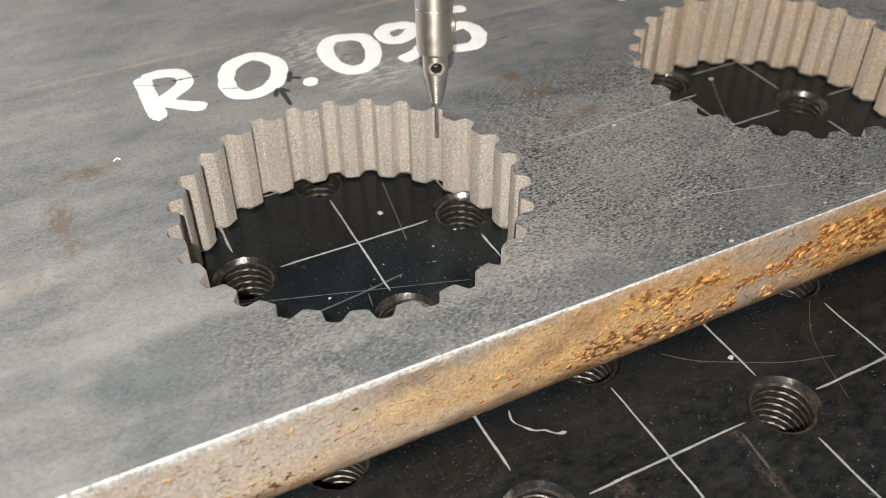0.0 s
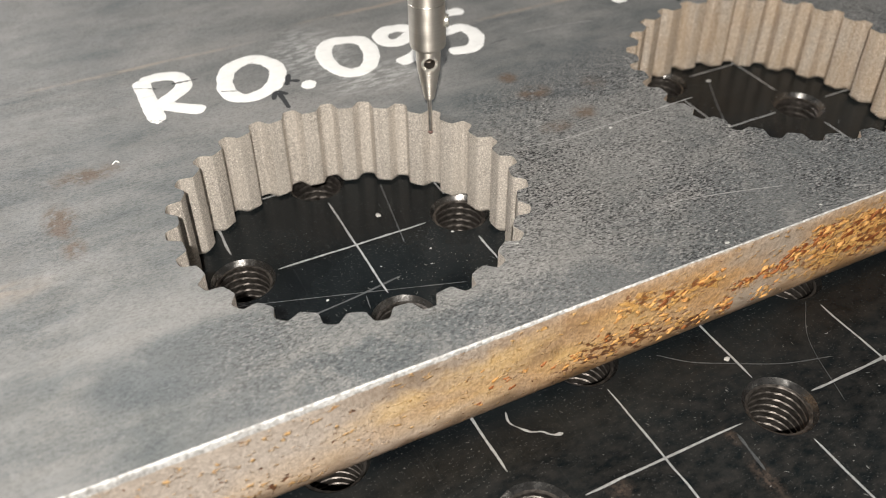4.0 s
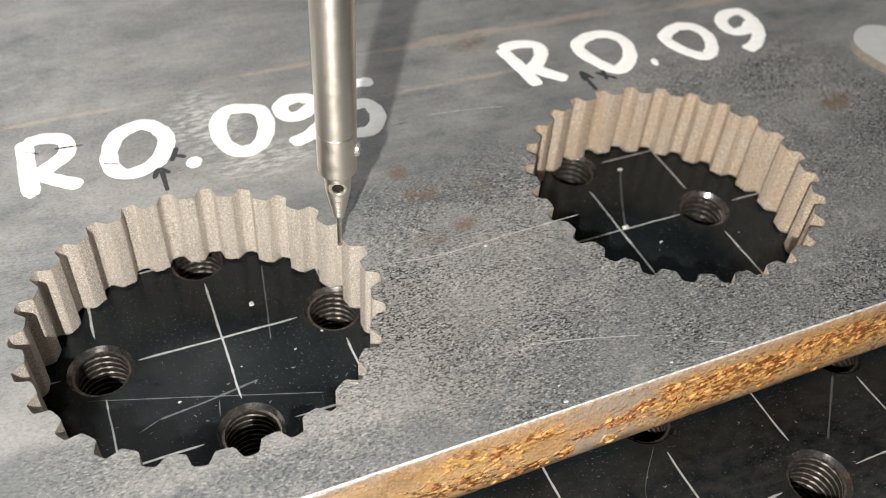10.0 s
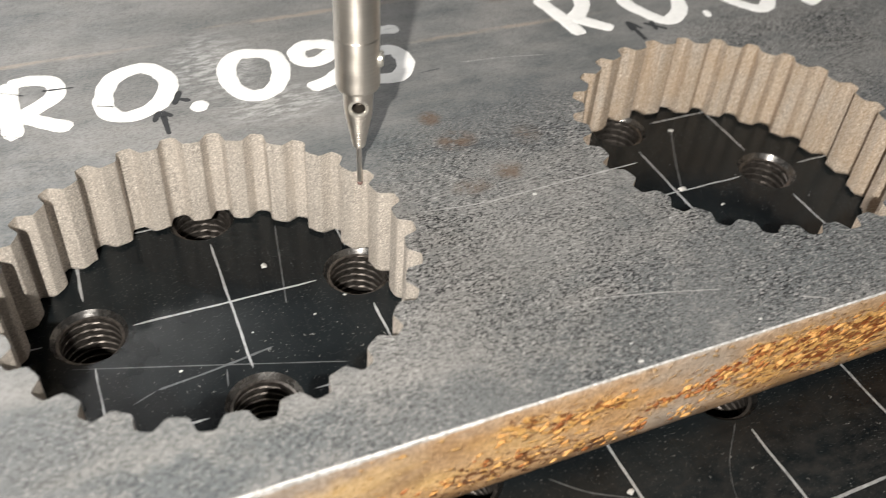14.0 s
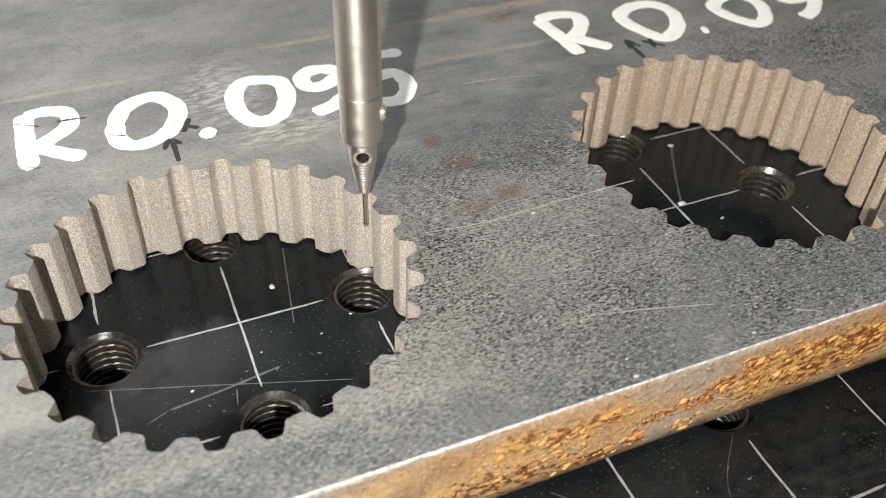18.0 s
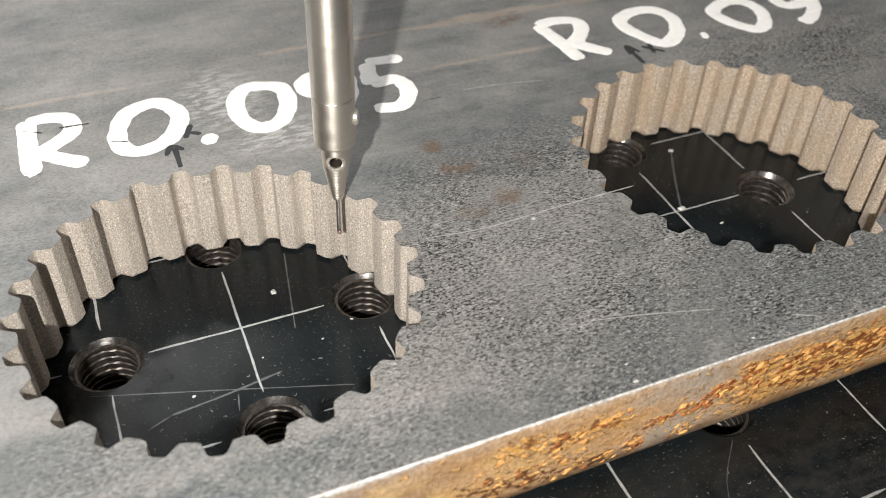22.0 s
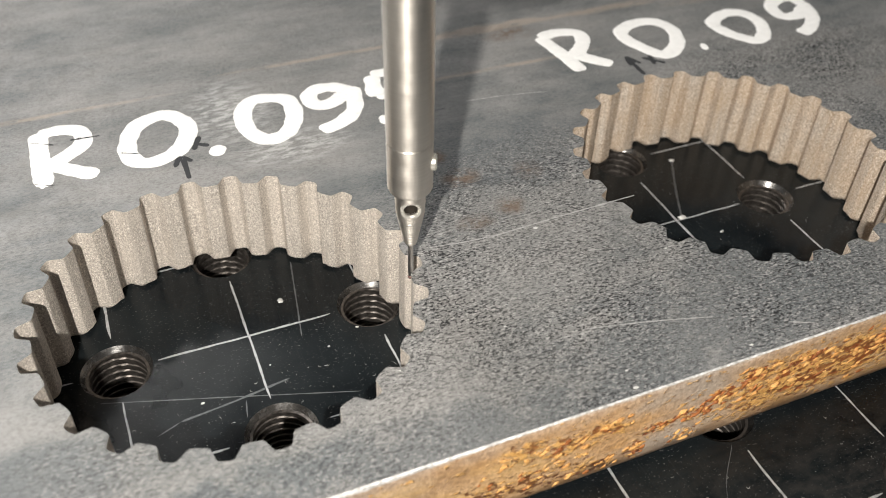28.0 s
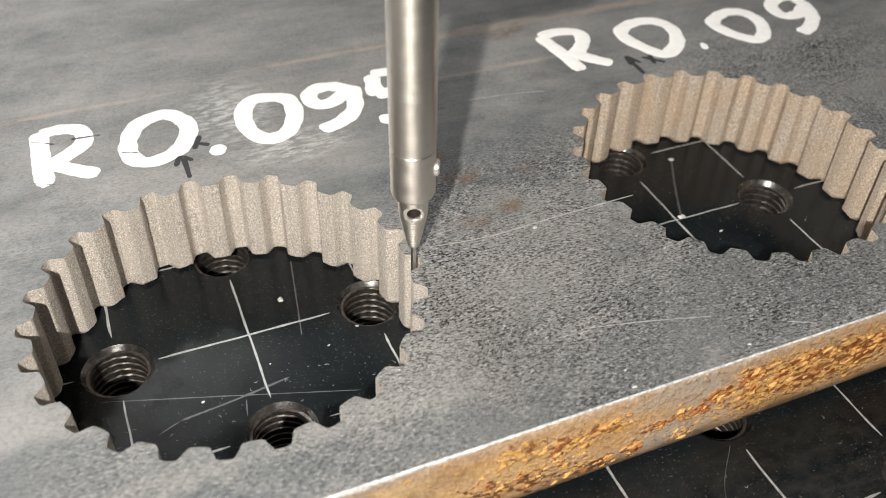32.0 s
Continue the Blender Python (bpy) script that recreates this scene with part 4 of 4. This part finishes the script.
def build_plate_lines(plate):
    """Dark scored lines and two flecks of spilt paint on the mill scale."""
    for pts, w in ((((43.5, 5.5), (52, 5.9), (62.3, 6.6), (73.8, 6.3)), 0.34), (((50.8, 5.0), (57, 4.6), (63.0, 4.4)), 0.22), (((51.2, 34.1), (56.8, 34.4)), 0.25), (((35.8, 9.1), (44, 7.4), (52.8, 5.4)), 0.2)):
        bm = bmesh.new()
        add_stroke(bm, pts, w, PLATE_H + 0.002, 0.006, 0.6, 0.5, 0.1)
        part("scored_line", bm, SCRATCH, plate, "thin dark scored line")
    for pts, w in ((((-31.4, 35.2), (-29.6, 35.9)), 1.3), (((-43.0, 23.4), (-42.0, 24.5), (-41.4, 23.6)), 0.5)):
        bm = bmesh.new()
        add_stroke(bm, pts, w, PLATE_H + 0.002, 0.05, 0.5, 0.3, 0.3)
        part("paint_fleck", bm, PAINT, plate, "small fleck of spilt white paint", True)


def build_plate_dust(plate):
    """A few bright grains lying on the mill scale."""
    for x, y, r in ((52.8, -53.5, 0.35), (53.3, -49.8, 0.22), (76.4, -52.6, 0.30), (56.1, -11.6, 0.40), (39.0, -33.4, 0.20), (18.6, -36.2, 0.20), (75.1, -47.4, 0.18), (76.7, -26.0, 0.25)):
        bm = bmesh.new()
        bmesh.ops.create_icosphere(bm, subdivisions=2, radius=r * MM)
        for v in bm.verts:
            k = 1 + 0.8 * noise.noise(v.co * 2500 + Vector((x, y, 0)))
            v.co = Vector((x * MM + v.co.x * k * 1.2, y * MM + v.co.y * k * 0.8, PLATE_H * MM + max(0.0, v.co.z * 0.4 * k)))
        part("bright_grain", bm, CHIP, plate, smooth=True)


def build_strip():
    """A pale flat sheet-metal piece with a rounded end, lying on the plate."""
    bm = bmesh.new()
    outline = smooth_line(((191.8, -25.0), (192.2, -8.0), (191.4, 8.0), (189.8, 16.4), (189.3, 22.5), (190.9, 27.2), (195.5, 31.2), (201, 32.3), (206.0, 29.5), (209.4, 22.5), (211.5, 12.0), (212.0, -5.0), (212.0, -25.0)), 1.0)
    z0, z1 = PLATE_H + 0.02, PLATE_H + 2.4
    low = [bm.verts.new((p.x * MM, p.y * MM, z0 * MM)) for p in outline]
    high = [bm.verts.new((p.x * MM, p.y * MM, z1 * MM)) for p in outline]
    n = len(low)
    for i in range(n):
        j = (i + 1) % n
        bm.faces.new((low[i], low[j], high[j], high[i])).material_index = 1
    bm.faces.new(high)
    bm.faces.new(low[::-1]).material_index = 1
    bmesh.ops.recalc_face_normals(bm, faces=bm.faces[:])
    ob = part("sheet_metal_strip", bm, [SHEET, SHEET_EDGE])
    tagged(ob, "pale flat metal strip with a rounded end lying on the plate", "metal strip")
    return ob


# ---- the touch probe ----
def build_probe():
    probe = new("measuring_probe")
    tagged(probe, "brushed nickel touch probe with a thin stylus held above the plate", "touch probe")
    ball = bmesh.new()
    bmesh.ops.create_uvsphere(ball, u_segments=24, v_segments=16, radius=0.55 * MM)
    bmesh.ops.translate(ball, verts=ball.verts[:], vec=(0, 0, 0.55 * MM))
    part("stylus_ball", ball, RUBY, probe, "tiny dark red ruby ball", True)
    part("stylus", lathe(((0.0, 0.9), (0.45, 0.9), (0.5, 1.4), (0.5, 9.2), (0.0, 9.2)), 24), STYLUS, probe, "thin bright steel stylus", True)
    prof = [(0.0, 8.9), (0.85, 8.9), (1.02, 9.0), (1.14, 9.3)]
    for k in range(72):
        z = 9.4 + k * 0.1
        taper = 1.16 + (z - 9.4) * 0.188
        prof.append((taper + 0.022 * math.sin(k * 2.1) + 0.02 * math.sin(k * 0.83), z))
    prof += [(2.55, 17.0), (2.62, 18.4), (2.66, 19.6), (2.68, 20.8), (2.68, 22.0), (0.0, 22.0)]
    cone = lathe(prof, 64)
    holder = part("stylus_holder", cone, NICKEL, probe, "tapered bright steel stylus holder", True)
    # a cross hole drilled into the holder, with a thin bright collar
    axis = pose(-0.82 * MM, -2.46 * MM, 18.4 * MM, 90, 0, -18)
    drill = part("drill", lathe(((0.0, 1.0), (1.55, 1.0), (1.55, -0.25), (1.2, -0.6), (1.2, -3.4), (0.0, -4.0)), 32), DARK_BORE)
    drill.matrix_world = axis
    cut = holder.modifiers.new("cross_hole", "BOOLEAN")
    cut.operation, cut.object, cut.solver, cut.material_mode = "DIFFERENCE", drill, "EXACT", "TRANSFER"
    bpy.context.view_layer.update()
    drilled = bpy.data.meshes.new_from_object(holder.evaluated_get(bpy.context.evaluated_depsgraph_get()))
    holder.modifiers.clear()
    holder.data = drilled
    drilled.set_sharp_from_angle(angle=radians(28))
    bpy.data.objects.remove(drill)
    collar = part("hole_collar", lathe(((1.82, -0.9), (1.82, -0.22), (1.74, -0.10), (1.36, -0.10), (1.2, -0.3), (1.2, -0.9)), 40), POLISHED, holder, "bright rim of the cross hole", True)
    collar.matrix_basis = axis
    part("sleeve", lathe(((0.0, 21.6), (3.42, 21.6), (3.68, 21.76), (3.83, 22.15), (3.87, 22.8), (3.87, 31.45), (3.72, 31.6), (0.0, 31.6)), 64), NICKEL, probe, "polished nickel sleeve", True)
    part("shaft", lathe(((0.0, 31.6), (3.72, 31.6), (3.89, 31.75), (3.89, 80.8), (0.0, 80.8)), 64), NICKEL, probe, "long brushed nickel shaft", True)
    screw = part("set_screw", lathe(((0.0, -0.3), (0.55, -0.25), (0.62, 0.5), (1.15, 0.6), (1.45, 0.35), (1.45, -1.2)), 24), POLISHED, probe, "small bright set screw", True)
    screw.matrix_basis = pose(3.5 * MM, -1.63 * MM, 27.2 * MM, 0, 90, -25)
    part("seal_ring", lathe(((0.0, 80.3), (22.5, 80.3), (24.4, 80.6), (25.3, 81.5), (25.3, 82.6), (24.6, 83.3), (25.5, 84.0), (25.5, 85.3), (24.8, 86.1), (0.0, 86.1)), 96), RUBBER, probe, "black ribbed rubber seal ring", True)
    part("head", lathe(((0.0, 86.0), (24.2, 86.0), (24.7, 86.5), (24.7, 172.3), (23.5, 174.3), (0.0, 174.3)), 96), HEAD, probe, "wide brushed nickel probe head", True)
    pin = part("head_screw", lathe(((0.0, 0.2), (0.9, 0.2), (1.1, 0.0), (1.1, -1.0)), 24), STYLUS, probe, "small screw in the head", True)
    pin.matrix_basis = Matrix.Rotation(radians(-81), 4, "Z") @ pose(24.65 * MM, 0, 88.4 * MM, 0, 90, 0)
    return probe


PROBE_PATH = [
    (0, 0.02486, 0.01127, 0.01362, 1.5, 0.0),
    (0.5, 0.02485, 0.01127, 0.01352, 1.5, 0.0),
    (1, 0.02493, 0.01113, 0.01312, 1.0, -0.2),
    (1.5, 0.02444, 0.00769, 0.01422, 0.5, -0.8),
    (2, 0.02478, 0.01128, 0.01112, 1.5, 0.0),
    (2.5, 0.02402, 0.01205, 0.00892, 2.0, 0.5),
    (2.6, 0.02277, 0.01188, 0.00802, 2.5, 0.8),
    (2.8, 0.02291, 0.01196, 0.01302, 1.5, 0.2),
    (3, 0.02471, 0.01151, 0.01532, 1.0, -0.2),
    (3.5, 0.02497, 0.01116, 0.01542, 1.0, -0.2),
    (5.5, 0.01971, 0.01537, 0.01272, 2.5, 0.5),
    (5.7, 0.02207, 0.01255, 0.01197, 2.5, 0.2),
    (5.9, 0.02430, 0.01197, 0.01122, 2.5, 0.0),
    (6, 0.02509, 0.00650, 0.01252, 2.5, -0.5),
    (6.5, 0.02727, 0.00496, 0.01602, 1.5, -1.0),
    (7, 0.02765, 0.00500, 0.01562, 1.5, -0.5),
    (7.5, 0.02824, 0.00483, 0.01492, 1.5, -0.5),
    (7.8, 0.02713, 0.00508, 0.01602, 2.0, 0.2),
    (8, 0.02793, 0.00489, 0.01382, 2.0, -0.2),
    (8.2, 0.02765, 0.00497, 0.01492, -0.5, 0.0),
    (8.5, 0.02809, 0.00497, 0.01502, -1.0, -1.0),
    (8.7, 0.02800, 0.00498, 0.01362, -1.0, -1.8),
    (9, 0.02800, 0.00499, 0.01592, -1.5, -0.5),
    (9.2, 0.02824, 0.00493, 0.01462, 0.5, -1.0),
    (9.5, 0.02834, 0.00494, 0.01462, 1.0, 0.5),
    (10, 0.02753, 0.00050, 0.01932, -2.0, -0.8),
    (10.5, 0.02804, 0.00200, 0.01882, -2.0, -0.5),
    (11, 0.02845, 0.00211, 0.01882, -0.5, -1.0),
    (11.2, 0.02799, -0.00117, 0.02002, -0.5, -1.2),
    (11.4, 0.02329, 0.00292, 0.01550, 0.0, 0.0),
    (11.5, 0.02418, 0.00603, 0.01550, 0.0, 0.0),
    (11.6, 0.02513, 0.00517, 0.01550, 1.5, 0.2),
    (11.8, 0.02827, 0.00490, 0.01572, 3.0, 0.2),
    (12, 0.02818, 0.00488, 0.01812, 5.0, 1.0),
    (12.5, 0.02826, 0.00494, 0.01792, 1.5, 0.2),
    (13, 0.02837, 0.00492, 0.01762, -0.5, 0.0),
    (13.5, 0.02819, 0.00495, 0.01782, 0.5, -0.5),
    (13.8, 0.02800, 0.00495, 0.01682, 0.5, -0.8),
    (14, 0.02770, 0.00503, 0.01782, 1.0, -0.5),
    (14.2, 0.02845, 0.00486, 0.01642, 2.5, 1.0),
    (14.5, 0.02783, 0.00502, 0.01732, 0.0, 0.0),
    (15, 0.02782, 0.00492, 0.01602, 0.0, 0.0),
    (15.5, 0.02767, 0.00496, 0.01552, 0.0, 0.0),
    (17.5, 0.02776, 0.00494, 0.01282, -0.5, -0.5),
    (18, 0.02809, 0.00498, 0.01282, -0.5, -0.8),
    (18.5, 0.02767, 0.00504, 0.01282, 1.0, -0.2),
    (19, 0.02790, 0.00492, 0.01222, 0.5, -0.5),
    (19.3, 0.02831, 0.00485, 0.01152, 0.5, -0.8),
    (19.5, 0.02190, 0.00212, 0.01286, 0.0, 0.0),
    (19.7, 0.02525, 0.00473, 0.01421, -0.5, -0.5),
    (20, 0.02796, 0.00497, 0.01622, -1.0, -1.0),
    (20.5, 0.02784, 0.00499, 0.01512, 0.0, -0.8),
    (21, 0.02819, 0.00495, 0.01482, 1.0, -0.5),
    (21.5, 0.02780, -0.00053, 0.02002, -1.0, -1.5),
    (21.7, 0.02861, 0.00452, 0.01492, 1.0, -0.8),
    (22, 0.02280, 0.00620, 0.01292, 1.5, 0.8),
    (22.3, 0.02441, 0.01194, 0.01092, 2.5, 1.0),
    (22.5, 0.02506, 0.01099, 0.01182, 2.5, 0.8),
    (23, 0.02452, 0.01181, 0.01062, 2.5, 0.8),
    (23.3, 0.02335, 0.00540, 0.01221, 2.5, 1.0),
    (23.5, 0.02492, -0.00173, 0.01326, 1.5, 0.2),
    (23.7, 0.02952, -0.00259, 0.01432, 1.5, -0.8),
    (24, 0.02987, -0.00283, 0.01602, 0.5, -1.0),
    (24.5, 0.02992, -0.00277, 0.01462, 0.5, -1.0),
    (25, 0.02986, -0.00282, 0.01472, 0.0, -1.0),
    (25.5, 0.02885, -0.00671, 0.01882, -0.5, -1.2),
    (27.5, 0.02449, -0.01029, 0.01527, -1.0, -0.5),
    (27.7, 0.02987, -0.01056, 0.01492, 0.0, -1.0),
    (28, 0.02905, -0.01423, 0.01882, -1.5, -1.2),
    (28.5, 0.02946, -0.01031, 0.01302, 0.0, -0.2),
    (29, 0.02926, -0.01014, 0.01352, -0.5, -0.2),
    (29.5, 0.02970, -0.01044, 0.01342, -1.0, -0.5),
    (30, 0.02785, -0.01787, 0.02002, -3.0, -1.5),
    (30.5, 0.02813, -0.01567, 0.01902, -3.0, -1.5),
    (31, 0.02977, -0.01056, 0.01532, -2.0, -1.0),
    (31.3, 0.03014, -0.01327, 0.01700, -2.5, -1.5),
    (31.5, 0.02828, -0.01492, 0.01952, -4.0, -1.8),
    (31.7, 0.02980, -0.01058, 0.01532, -2.0, -1.0),
    (31.9, 0.03033, -0.01326, 0.01700, -3.0, -1.8),
    (32, 0.03028, -0.01277, 0.01700, -3.0, -1.8),
]


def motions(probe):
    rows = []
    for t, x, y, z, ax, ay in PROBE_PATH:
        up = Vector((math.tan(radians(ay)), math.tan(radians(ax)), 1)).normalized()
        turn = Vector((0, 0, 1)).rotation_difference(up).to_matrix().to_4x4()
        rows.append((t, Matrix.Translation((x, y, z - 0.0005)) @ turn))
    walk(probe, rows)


build_room()
build_table()
build_table_dust()
plate_thing = build_plate()
build_rust_scale(plate_thing)
build_marks(plate_thing)
build_plate_lines(plate_thing)
build_plate_dust(plate_thing)
build_strip()
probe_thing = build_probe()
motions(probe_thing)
